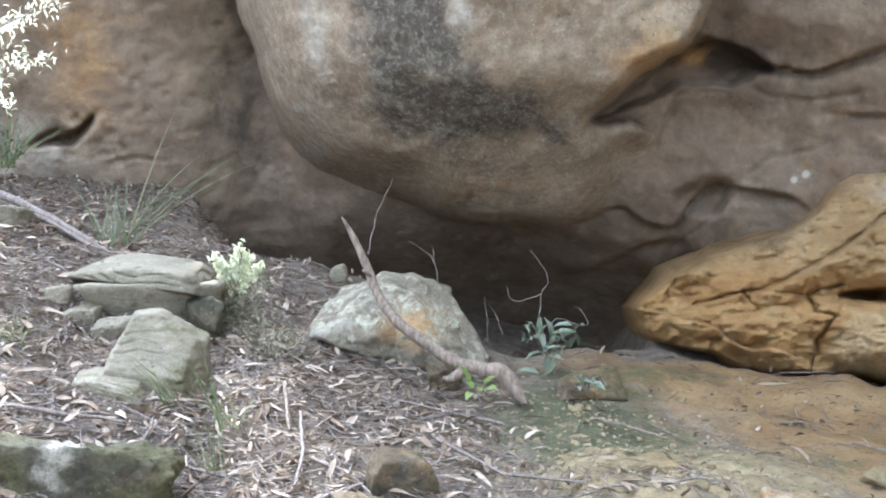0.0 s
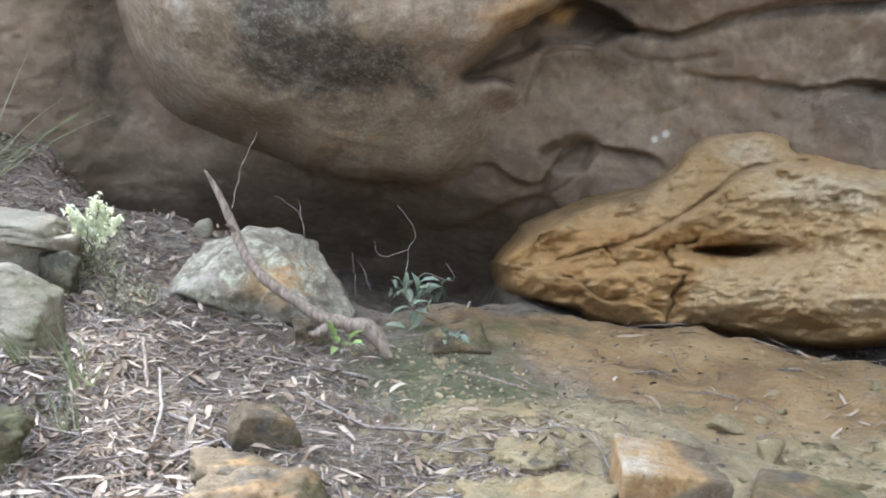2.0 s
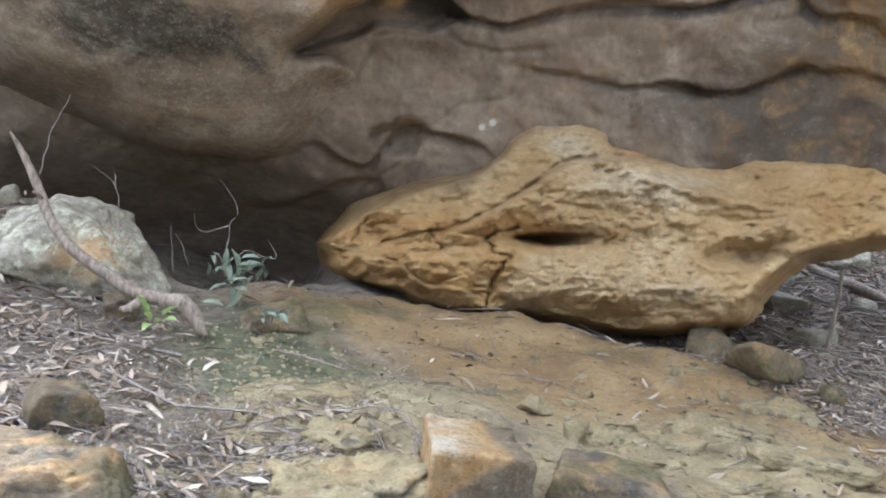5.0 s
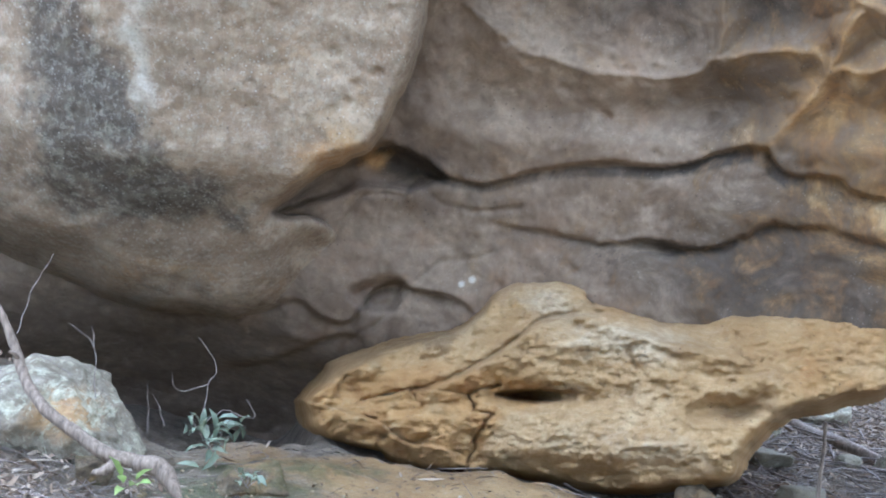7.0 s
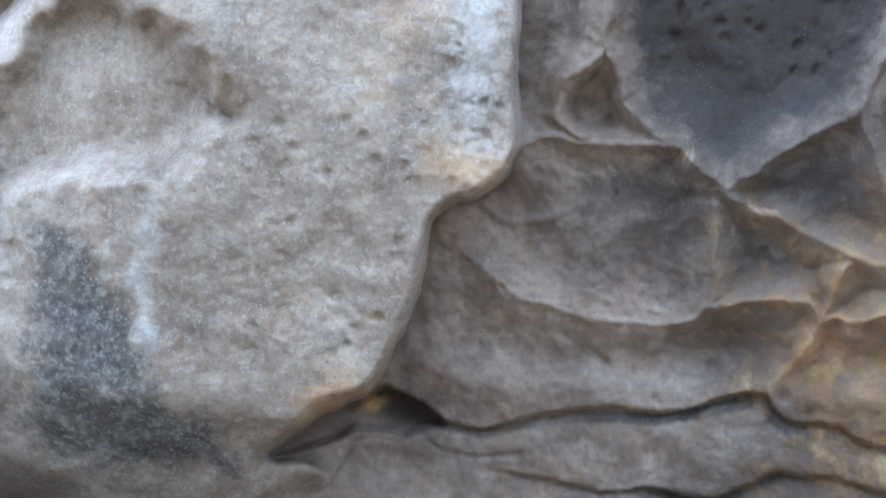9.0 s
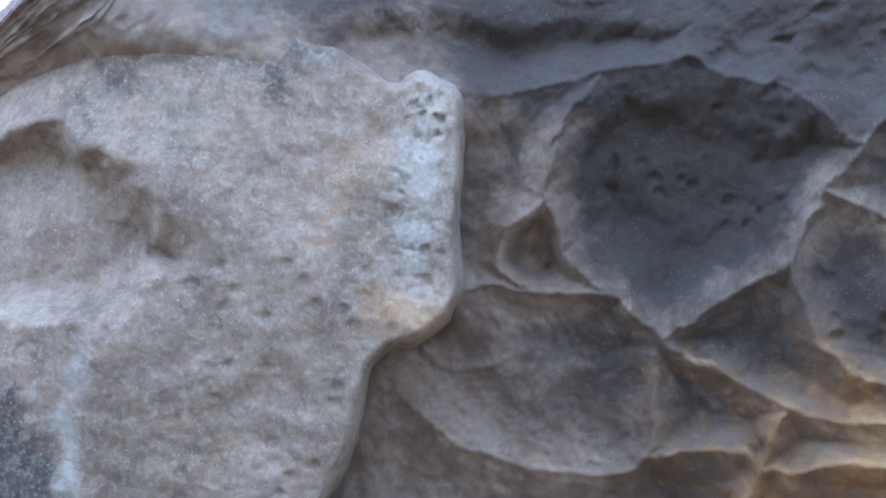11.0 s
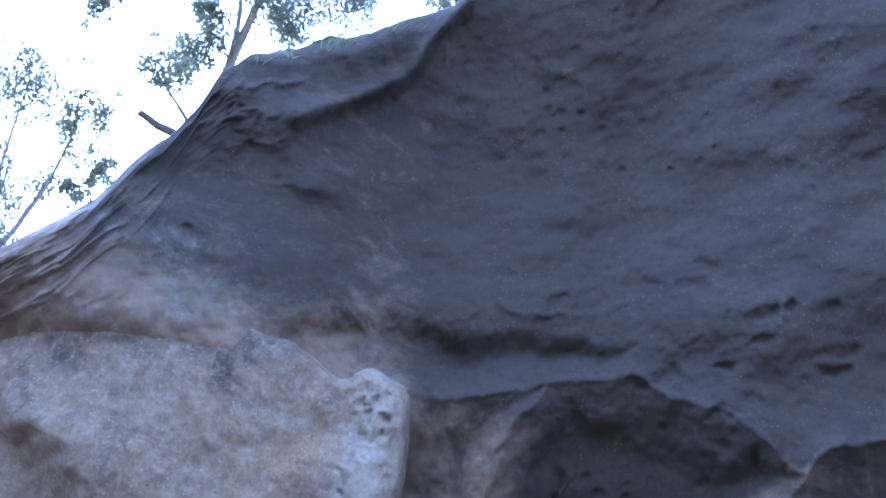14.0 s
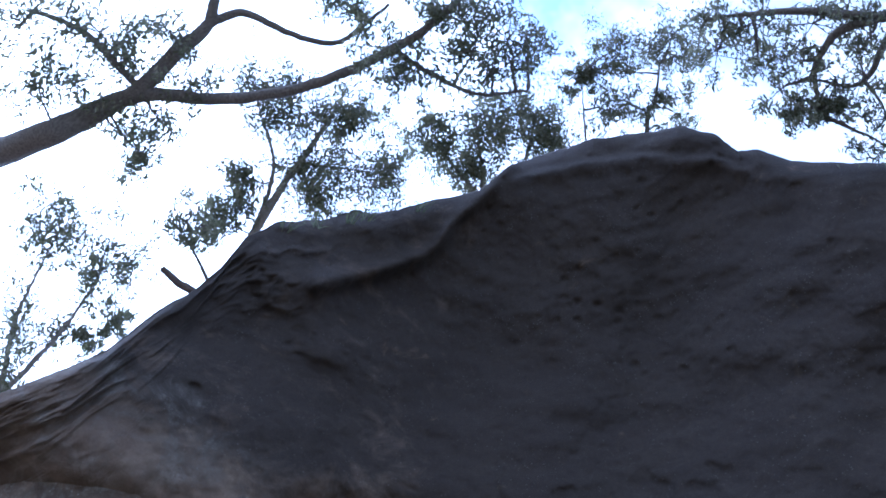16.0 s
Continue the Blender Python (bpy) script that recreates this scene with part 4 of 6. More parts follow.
    r += 0.02 * np.abs(fbm(np.stack([az * 0.5, el * 2.2 - 0.25 * az, 0 * az], 1), 4, 0.6, 45))
    # thin bedding
    r += 0.006 * np.abs(fbm(np.stack([az * 0.3, el * 3.5 + 0.5 * np.sin(az * 0.4), 0 * az], 1), 3, 0.6, 85)) + 0.026 * fbm(np.stack([az * 1.7, el * 2.6 - 0.3 * az, 0 * az], 1), 5, 0.68, 86)
    return r


def outcrop_masks(az, el, p):
    q = np.stack([az, el, 0 * az], 1)
    wa, we = az + 0.2 * fbm(q, 3, 0.5, 87), el + 0.2 * fbm(q + 4, 3, 0.5, 89)
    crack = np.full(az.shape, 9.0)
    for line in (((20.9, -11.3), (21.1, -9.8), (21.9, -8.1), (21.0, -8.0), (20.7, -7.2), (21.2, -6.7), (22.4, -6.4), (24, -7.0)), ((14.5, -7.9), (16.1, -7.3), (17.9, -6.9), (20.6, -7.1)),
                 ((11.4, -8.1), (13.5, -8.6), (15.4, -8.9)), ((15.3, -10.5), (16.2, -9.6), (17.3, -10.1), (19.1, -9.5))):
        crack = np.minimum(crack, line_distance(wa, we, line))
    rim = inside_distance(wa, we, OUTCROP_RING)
    # dark cracks, with shade painted into the slit, the second hollow and the crease
    return {"shade_stain": np.clip(0.9 * np.exp(-(crack / 0.16) ** 2) + 0.35 * blob(az, el, 43, -1.5, 3, 3) + 0.5 * blob(az, el, 26, -6.3, 3.5, 0.45) + 0.6 * blob(az, el, 35.2, -6.7, 1.6, 0.5) + 0.2 * blob(az, el, 24, -4.6, 4, 0.5) + 0.55 * np.exp(-(rim / 0.9) ** 2) * smoothstep(el, -8, -6.5) * smoothstep(-az, -22, -19), 0, 1),
            "warm": np.clip(0.15 + 0.95 * blob(az, el, 16, -8.5, 5, 3) + 1.0 * np.exp(-(crack / 0.6) ** 2) + 0.6 * blob(az, el, 22.5, -6.4, 2, 0.8) + 0.6 * blob(az, el, 41, -2.8, 4, 3)
                            + 0.5 * blob(az, el, 29, -1.8, 2, 0.6) + 0.7 * np.exp(-(rim / 0.5) ** 2) * (el < -7), 0, 1),
            "pale": np.clip(0.85 * blob(az, el, 29, -3.4, 5, 1.5) + 0.75 * blob(az, el, 24.5, -1.2, 2, 1) + 0.6 * blob(az, el, 30, -9.3, 6, 1.5), 0, 1.1), "moss": 0 * az}


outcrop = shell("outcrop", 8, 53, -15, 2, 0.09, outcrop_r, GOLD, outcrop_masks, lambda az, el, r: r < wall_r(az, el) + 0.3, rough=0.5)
tagged(outcrop, "undercut ochre and gold sandstone outcrop with a dark hollow", "rock outcrop", kind="structure")

# ---- ground ----


def ground_z(x, y):
    return 0.07 * y - 0.03 * x + 0.92 / (1 + np.exp(-(-x - 1.5 + (y - 6) * 0.5) / 0.9))


def full_ground(x, y):
    far = smoothstep(np.hypot(x, y), 12, 40)
    z = ground_z(np.clip(x, -9, 9), np.clip(y, -9, 12)) * (1 - far) + far * (-1.0)
    p = np.stack([x, y, 0 * x], 1)
    bearing, dist = np.degrees(np.arctan2(x, np.maximum(y, 0.1))), np.hypot(x, y)
    z = z - 0.2 * np.exp(-((dist - 6.5) / 0.32) ** 2) * smoothstep(bearing, 12, 17) * smoothstep(-bearing, -40, -35) - 0.03 * np.exp(-((bearing - 12.5) / 5.5) ** 2) * smoothstep(dist, 5.0, 6.0) * (dist < 30)
    # behind the brow of the slope the floor falls away into the hollow
    brow = 6.75 - 0.85 * smoothstep(bearing, -2, 3) * (1 - 0.6 * smoothstep(bearing, 6, 11))
    z = z - 0.9 * smoothstep(dist, brow, brow + 1.0) * smoothstep(bearing, -15, -9) * smoothstep(-bearing, -13, -9) * (dist < 30)
    bed = smoothstep(np.exp(-((x - 1.0) / 0.7) ** 2 - ((y - 4.0) / 0.5) ** 2) + np.exp(-((x - 2.5) / 1.0) ** 2 - ((y - 3.3) / 0.5) ** 2), 0.3, 0.8)
    z = z + (1 - far) * bed * (0.03 + 0.09 * np.abs(fbm(p * (1.4, 2.4, 0), 4, 0.55, 33)))
    return z + (1 - far) * (0.07 * fbm(p * 0.9, 4, 0.5, 31) + 0.03 * fbm(p * 4, 3, 0.5, 37)) + far * 3 * fbm(p * 0.03, 3, 0.5, 5)


def ground_sheet():
    fine = np.arange(-7, 8.001, 0.045)
    xs = np.concatenate([-np.geomspace(1500, 7.4, 30), fine, np.geomspace(8.4, 1500, 30)])
    finey = np.arange(1.5, 9.001, 0.04)
    ys = np.concatenate([-np.geomspace(1500, 1.0, 34), [0, 0.6, 1.1], finey, np.geomspace(9.3, 1500, 34)])
    u, v = np.meshgrid(xs, ys)
    x, y = u.ravel(), v.ravel()
    z = full_ground(x, y)
    idx = np.arange(x.size).reshape(u.shape)
    quads = np.stack([idx[:-1, :-1], idx[:-1, 1:], idx[1:, 1:], idx[1:, :-1]], -1).reshape(-1, 4)
    masks = {"sand": smoothstep(x + 0.5 * (y - 4.5), 0.5, 2.0) * smoothstep(-x, -4.2, -3.2) * smoothstep(-y + 0.25 * (2 - x), -6.1, -5.3),
             "pale": np.exp(-((x - 1.0) / 0.6) ** 2 - ((y - 4.0) / 0.55) ** 2) + 0.9 * np.exp(-((x - 2.4) / 1.1) ** 2 - ((y - 3.5) / 0.7) ** 2),
             "moss": 1.4 * np.exp(-((x - 0.65) / 0.5) ** 2 - ((y - 4.7) / 0.45) ** 2) + 0.6 * np.exp(-((x - 1.0) / 0.9) ** 2 - ((y - 5.5) / 0.4) ** 2)
             + 0.45 * np.exp(-((x - 1.6) / 0.9) ** 2 - ((y - 4.3) / 0.25) ** 2) + 0.5 * np.exp(-((x - 2.6) / 0.5) ** 2 - ((y - 4.9) / 0.25) ** 2) + 0.5 * np.exp(-((x - 2.2) / 0.9) ** 2 - ((y - 3.75) / 0.2) ** 2)}
    return mesh_object("ground", np.stack([x, y, z], 1), quads, GROUND, masks)


tagged(ground_sheet(), "sandy earth slope strewn with dry leaf litter and moss", "ground", kind="structure")


def on_ground(x, y):
    return float(full_ground(np.array([x]), np.array([y]))[0])

# ---- stones ----
BALL = {}


def ball(level):
    if level not in BALL:
        bm = bmesh.new()
        bmesh.ops.create_icosphere(bm, subdivisions=level, radius=1)
        bm.verts.ensure_lookup_table()
        BALL[level] = (np.array([v.co for v in bm.verts]), np.array([[v.index for v in f.verts] for f in bm.faces]))
        bm.free()
    return BALL[level]


def stone_shape(size, seed, cuts=8, hard=22, strata=0.0, rough=0.075, level=5, extra=(), skew=0.2):
    """A block broken by flat planes: verts about its middle, and triangles. extra: (normal, distance) of further breaks."""
    rng = np.random.default_rng(seed)
    d, tris = ball(level)
    planes = [((1, 0, 0), 1), ((-1, 0, 0), 1), ((0, 1, 0), 1), ((0, -1, 0), 1), ((0, 0, 1), 1), ((0, 0, -1), 1)]
    planes = [(np.array(n) + rng.normal(0, skew, 3), rng.uniform(0.85, 1.05)) for n, k in planes]
    planes += [(rng.normal(0, 1, 3), rng.uniform(0.85, 1.15)) for _ in range(cuts)] + [(np.array(n, float), k) for n, k in extra]
    total = np.zeros(len(d))
    for n, k in planes:
        total += np.clip(d @ (n / np.linalg.norm(n)) / k, 0, None) ** hard
    v = d * (total ** (-1 / hard))[:, None] * np.array(size) / 2
    scale = float(np.mean(size))
    q = v / scale
    bump = fbm(q * 2.2 + seed, 5, 0.55, seed) * rough + rough * 0.5 * fbm(q * 9 + seed, 3, 0.5, seed + 3)
    bump += rough * 0.9 * (nearest_cell(q * 4 + 0.3 * fbm(q * 6, 2, 0.5, seed)[:, None] + seed, seed) - 0.5) - 0.35 * rough * smoothstep(-nearest_cell(q * 13 + seed, seed), -0.35, -0.1)
    groove = np.zeros(len(q))
    if strata:
        bed = q[:, 2] * 13 + 1.2 * fbm(q * 1.6 + seed, 3, 0.5, seed + 9) + 0.8 * q[:, 0]
        groove = smoothstep(np.abs((bed % 1) - 0.5), 0.34, 0.5) * (0.25 + 0.75 * smoothstep(fbm(q * 2.5, 2, 0.5, seed + 5), -0.2, 0.3))
        bump -= strata * (groove + 0.35 * ((bed % 1) - 0.5))
    return v * (1 + bump)[:, None], tris, groove


def stone(name, place, size, seed, label, turn=(0, 0, 0), material=None, sink=0.3, masks=None, category="rock", group="", **shape):
    """A stone that lies in the ground at place (x, y), sunk by a part of its height."""
    v, tris, groove = stone_shape(size, seed, **shape)
    v = v @ np.array(Euler([radians(a) for a in turn]).to_matrix()).T
    low = v[:, 2].min()
    made = masks(v / np.array(size)) if masks else {}
    made["shade_stain"] = made.get("shade_stain", 0) + 0.8 * groove
    ob = mesh_object(name, v, tris, material or STONE, made)
    ob.location = (place[0], place[1], on_ground(*place[:2]) - low - sink * size[2])
    return tagged(ob, label, category, group)


def lichen_all(q):
    return {"pale": 0.25 + 0.75 * fbm(q * 3, 3, 0.5, 5), "warm": 1.1 * np.exp(-((q[:, 0] - 0.12) / 0.2) ** 2 - ((q[:, 2] - 0.02) / 0.22) ** 2) * (q[:, 1] < 0)}


def mossy_front(q):
    return {"moss": 0.55 + 0.5 * fbm(q * 3, 3, 0.5, 8) - 1.2 * np.exp(-((q[:, 0] + 0.14) / 0.1) ** 2 - ((q[:, 2] - 0.42) / 0.3) ** 2), "pale": (1.4 + 0.9 * fbm(q * 7, 3, 0.6, 4)) * np.exp(-((q[:, 0] + 0.14) / 0.1) ** 2 - ((q[:, 2] - 0.42) / 0.2) ** 2)}


def warm_top(q):
    return {"warm": 1.5 * smoothstep(q[:, 2] - 0.35 * q[:, 0], 0.3, 0.48), "shade_stain": 0.55 * smoothstep(-q[:, 2] + 0.35 * q[:, 0], -0.42, -0.2), "pale": 0.6 * smoothstep(q[:, 2], 0.42, 0.5)}


def mossy_some(q):
    return {"moss": 0.4 + 0.8 * fbm(q * 3, 3, 0.5, 8), "warm": 0.25 + 0.6 * fbm(q * 2.5, 3, 0.5, 18), "shade_stain": 0.25 + 0.7 * fbm(q * 3.3, 3, 0.5, 28)}


def mossy_ledge(q):
    return {"moss": 0.05 + 0.8 * fbm(q * 3, 3, 0.5, 8), "warm": 0.08 + 0.6 * fbm(q * 2.5, 3, 0.5, 18), "pale": -0.3 + 0.7 * fbm(q * 4.3, 3, 0.5, 28)}


def tan_some(q):
    return {"moss": 0.0 + 0.8 * fbm(q * 3, 3, 0.5, 8) + 0.4 * smoothstep(-q[:, 2], 0.0, 0.4), "warm": 0.0 + 0.6 * fbm(q * 2.5, 3, 0.5, 18), "shade_stain": 0.22 + 0.6 * fbm(q * 3.3, 3, 0.5, 28)}


def tan_worn(q):
    return {"moss": 0.0 + 0.8 * fbm(q * 3, 3, 0.5, 8) + 0.6 * smoothstep(-q[:, 0], 0.05, 0.4) * smoothstep(-q[:, 2], -0.45, -0.1) + 0.4 * smoothstep(q[:, 0], 0.3, 0.5), "warm": 0.02 + 0.6 * fbm(q * 2.5, 3, 0.5, 18) + 0.2 * smoothstep(q[:, 2], 0.2, 0.45),
            "shade_stain": 0.2 + 0.6 * fbm(q * 3.3, 3, 0.5, 28) + 0.6 * smoothstep(-q[:, 2], -0.38, -0.15)}


def yellow_some(q):
    return {"moss": -0.15 + 0.7 * fbm(q * 3, 3, 0.5, 8), "warm": 0.1 + 0.5 * fbm(q * 2.5, 3, 0.5, 18), "shade_stain": -0.1 + 0.7 * fbm(q * 3.3, 3, 0.5, 28)}


def mossy_low(q):
    return {"moss": 0.15 + 0.6 * smoothstep(-q[:, 2], -0.1, 0.4) + 0.5 * fbm(q * 3, 3, 0.5, 8), "shade_stain": 0.35 * smoothstep(-q[:, 2], 0.0, 0.3)}


def mossy_all(q):
    return {"moss": 0.5 + 0.5 * fbm(q * 3, 3, 0.5, 8), "warm": 0.4 + 0 * q[:, 0]}


stone("boulder", (-0.29, 5.66), (0.98, 0.7, 0.55), 11, "pale lichen-covered boulder half sunk in the leaf litter", (4, 6, -8), material=LICHEN, sink=0.4, masks=lichen_all, rough=0.11, cuts=14, hard=30, level=6,
      extra=(((-0.75, -0.3, 0.6), 0.72), ((0.8, -0.2, 0.55), 0.68), ((0.1, -0.75, 0.6), 0.8)), category="boulder")
stone("rock", (-1.37, 4.5), (0.6, 0.46, 0.58), 23, "pointed grey sandstone rock with fine bedding lines", (0, 0, 6), sink=0.34, strata=0.06, rough=0.025, cuts=0, hard=40, masks=mossy_low, level=6,
      extra=(((-0.86, -0.1, 0.46), 0.6), ((0.5, 0, 0.85), 0.8), ((-0.1, 0, 1), 0.86), ((0.05, -0.62, 0.75), 0.62), ((0.95, -0.3, 0.1), 0.85)))
stone("flat_rock", (-1.49, 4.3), (0.34, 0.24, 0.13), 27, "low grey ledge stone at a pointed rock's foot", (0, 10, 8), sink=0.6, strata=0.07, rough=0.06, cuts=4, hard=18, masks=mossy_low, extra=(((-0.6, -0.2, 0.8), 0.7), ((0, -0.6, 0.8), 0.75)))
stone("flat_rock", (-1.62, 5.3), (0.72, 0.5, 0.15), 31, "flat grey sandstone slab with a split along its bed", (3, 5, -6), sink=-0.3, strata=0.05, rough=0.03, cuts=3, hard=20, extra=(((-0.7, -0.3, 0.7), 0.8),))
stone("flat_rock", (-1.5, 5.32), (0.5, 0.46, 0.28), 37, "dark lower slab of sandstone under a flat rock", (0, 3, 9), sink=0.5, strata=0.06, rough=0.04, cuts=3, hard=20)
stone("rock", (-1.27, 5.15), (0.2, 0.3, 0.24), 39, "rough mossy rock propping up a flat slab", (0, 0, 20), sink=0.3, rough=0.09, material=MOSSY, masks=mossy_low)
stone("rock", (-1.82, 4.95), (0.16, 0.14, 0.1), 41, "small grey stone in the leaf litter", sink=0.25)
stone("rock", (-1.66, 4.88), (0.18, 0.15, 0.11), 43, "small grey stone in the leaf litter", sink=0.25)
stone("rock", (-1.96, 5.0), (0.13, 0.12, 0.1), 44, "small grey stone in the leaf litter", sink=0.25)
stone("rock", (-2.6, 5.85), (0.24, 0.22, 0.18), 45, "rounded grey stone beside a fallen branch", sink=0.25)
stone("mossy_rock", (-1.3, 3.5), (0.62, 0.2, 0.36), 51, "dark mossy block with a white lichen patch on top", (-3, 2, 6), sink=0.45, material=MOSSY, masks=mossy_front, rough=0.15, cuts=3, hard=13, skew=0.12, level=6)
stone("rock", (-0.19, 3.82), (0.26, 0.24, 0.22), 57, "tan sandstone block with green moss on its side", (0, 0, 10), sink=0.42, material=TAN, masks=tan_some, rough=0.09, cuts=4, hard=13)
stone("flat_rock", (-0.25, 3.44), (0.3, 0.24, 0.13), 59, "thin tan sandstone layer lying on a broad ledge", (0, 4, 8), sink=0.2, material=TAN, masks=tan_worn, rough=0.1, cuts=6, hard=22, strata=0.025, skew=0.2)
stone("flat_rock", (-0.2, 3.1), (0.5, 0.42, 0.34), 61, "broad mossy tan sandstone ledge", (0, 5, 4), sink=0.84, material=TAN, masks=tan_worn, rough=0.1, cuts=6, hard=22, strata=0.03, skew=0.16, level=6)
stone("rock", (1.26, 3.26), (0.4, 0.4, 0.62), 67, "square sandstone block with an orange weathered top", (0, 1, -8), sink=0.64, material=TAN, masks=warm_top, rough=0.04, cuts=0, hard=34, skew=0.05, level=6)
stone("rock", (1.78, 3.2), (0.46, 0.36, 0.24), 71, "grey sandstone block with a pale upper edge", (0, 5, -20), sink=0.75, material=TAN, masks=mossy_some, rough=0.04, cuts=4)
stone("rock", (1.92, 3.78), (0.1, 0.09, 0.12), 73, "small pale cubic stone on the sandy slope", material=LEDGE, sink=0.2, level=4)
stone("rock", (1.86, 4.12), (0.13, 0.1, 0.07), 75, "small pale stone on the sandy slope", material=LEDGE, sink=0.2, level=4)
stone("mossy_rock", (3.4, 4.48), (0.5, 0.36, 0.19), 79, "rounded mossy boulder under the outcrop's end", (0, 12, 10), sink=0.38, material=TAN, masks=mossy_all, rough=0.03, hard=7, category="boulder")
stone("rock", (3.58, 4.16), (0.15, 0.14, 0.1), 83, "small tan stone beside a mossy boulder", material=TAN, sink=0.25, masks=mossy_some, level=4)
stone("rock", (3.33, 4.95), (0.3, 0.3, 0.28), 85, "dark crumbling rock foot beneath the ochre outcrop", sink=0.62, material=TAN, masks=mossy_ledge, rough=0.17, cuts=10, hard=24)
stone("rock", (0.78, 5.15), (0.34, 0.28, 0.16), 87, "low mossy tan stone beside a green bush", sink=0.3, material=TAN, masks=mossy_some, rough=0.05)
stone("rock", (-0.68, 6.5), (0.14, 0.13, 0.13), 89, "small rounded stone behind a pale boulder", sink=0.2, hard=6, level=4)
stone("rock", (0.0, 5.2), (0.17, 0.14, 0.15), 91, "small brown stone beside a dead branch", sink=0.35, material=TAN, masks=tan_some)
stone("rock", (0.1, 5.75), (0.2, 0.2, 0.22), 93, "pale lichened stone against a boulder", sink=0.25, masks=lichen_all, level=4)
stone("rock", (4.7, 6.3), (0.4, 0.35, 0.16), 95, "flat grey stone in litter behind the outcrop", sink=0.25)
stone("rock", (4.35, 5.3), (0.24, 0.2, 0.13), 97, "grey stone among dry sticks", sink=0.25, level=4)
stone("rock", (5.42, 6.13), (0.2, 0.2, 0.2), 99, "rounded grey stone in litter behind the outcrop", sink=0.25, hard=6)
stone("rock", (5.78, 6.02), (0.3, 0.24, 0.2), 101, "square pale stone beside a rounded one", sink=0.25, material=LICHEN, cuts=2, hard=24)
stone("flat_rock", (6.9, 8.3), (0.85, 0.6, 0.3), 103, "pale flat slab leaning in litter past the outcrop", (14, -10, 8), sink=0.45, material=LICHEN, rough=0.06, cuts=5, hard=22, strata=0.04)
stone("mossy_rock", (5.38, 7.12), (0.34, 0.26, 0.26), 105, "greenish stone half hidden behind the outcrop's end", sink=0.3, material=LICHEN, masks=mossy_some)


for n, (spot, size, turn, words) in enumerate((
        ((0.8, 3.32), (0.6, 0.7, 0.26), 10, "pale slab of bedrock showing through the soil"), ((0.85, 3.66), (0.34, 0.3, 0.13), 50, "pale slab of bedrock showing through the soil"),
        ((2.26, 3.78), (0.5, 0.28, 0.12), -15, "low mossy ledge of bedrock on the sandy slope"), ((2.74, 3.85), (0.5, 0.3, 0.12), -25, "low tan ledge of bedrock on the sandy slope"),
        ((3.18, 4.06), (0.42, 0.36, 0.14), -30, "pale ledge of bedrock below a mossy boulder"), ((2.86, 3.41), (0.6, 0.34, 0.12), -20, "low tan ledge of bedrock on the sandy slope"),
        ((2.37, 3.27), (0.44, 0.26, 0.12), -10, "orange-tan ledge of bedrock on the slope"), ((1.89, 3.5), (0.3, 0.22, 0.1), 5, "low mossy ledge of bedrock on the sandy slope"),
        ((0.47, 3.5), (0.26, 0.2, 0.1), 30, "crumbling yellow stone in the soil"), ((0.54, 3.23), (0.3, 0.22, 0.12), 10, "crumbling yellow stone in the soil"),
        ((0.46, 3.81), (0.26, 0.16, 0.09), 0, "crumbling yellow stone in the soil"), ((0.78, 4.06), (0.4, 0.2, 0.09), -8, "pale ledge of bedrock in mossy soil"))):
    stone("flat_rock", spot, size, 200 + n, words, (0, 0, turn), material=LEDGE, sink=0.76, masks=yellow_some, rough=0.16, cuts=12, hard=18, strata=0.04, skew=0.15, level=6 if n < 1 else 5, group="bedrock slabs in the slope")


def rubble():
    """Broken yellow sandstone bits bedded in the soil, with moss between."""
    rng = np.random.default_rng(15)
    verts, faces, n, moss = [], [], 0, []
    d, tris = ball(2)
    for spot, spread, count, sizes in (((0.66, 3.77), (0.22, 0.3), 70, (0.015, 0.05)), ((0.5, 3.24), (0.18, 0.2), 60, (0.02, 0.06)), ((0.44, 4.57), (0.25, 0.25), 40, (0.012, 0.03)),
                                       ((2.16, 3.6), (0.45, 0.25), 70, (0.015, 0.05)), ((3.1, 4.55), (0.3, 0.25), 50, (0.012, 0.04))):
        for k in range(count):
            x, y = rng.normal(spot, spread)
            size = rng.uniform(*sizes)
            cut = np.clip(d @ rng.normal(0, 1, (3, 9)), 0.25, None).max(1, keepdims=True) ** -0.8 * (1 + 0.12 * rng.normal(0, 1, (len(d), 1)))
            v = d * cut * size * rng.uniform(0.6, 1.2, 3) * (1, 1, 0.55)
            verts.append(v + (x, y, on_ground(x, y) - 0.12 * size))
            faces.append(tris + n)
            moss.append(np.full(len(d), rng.uniform(-0.3, 0.7)))
            n += len(d)
    return mesh_object("rubble", np.concatenate(verts), np.concatenate(faces), LEDGE, {"moss": np.concatenate(moss)})


tagged(rubble(), "broken yellow sandstone rubble bedded in mossy soil", "rubble", kind="stuff")


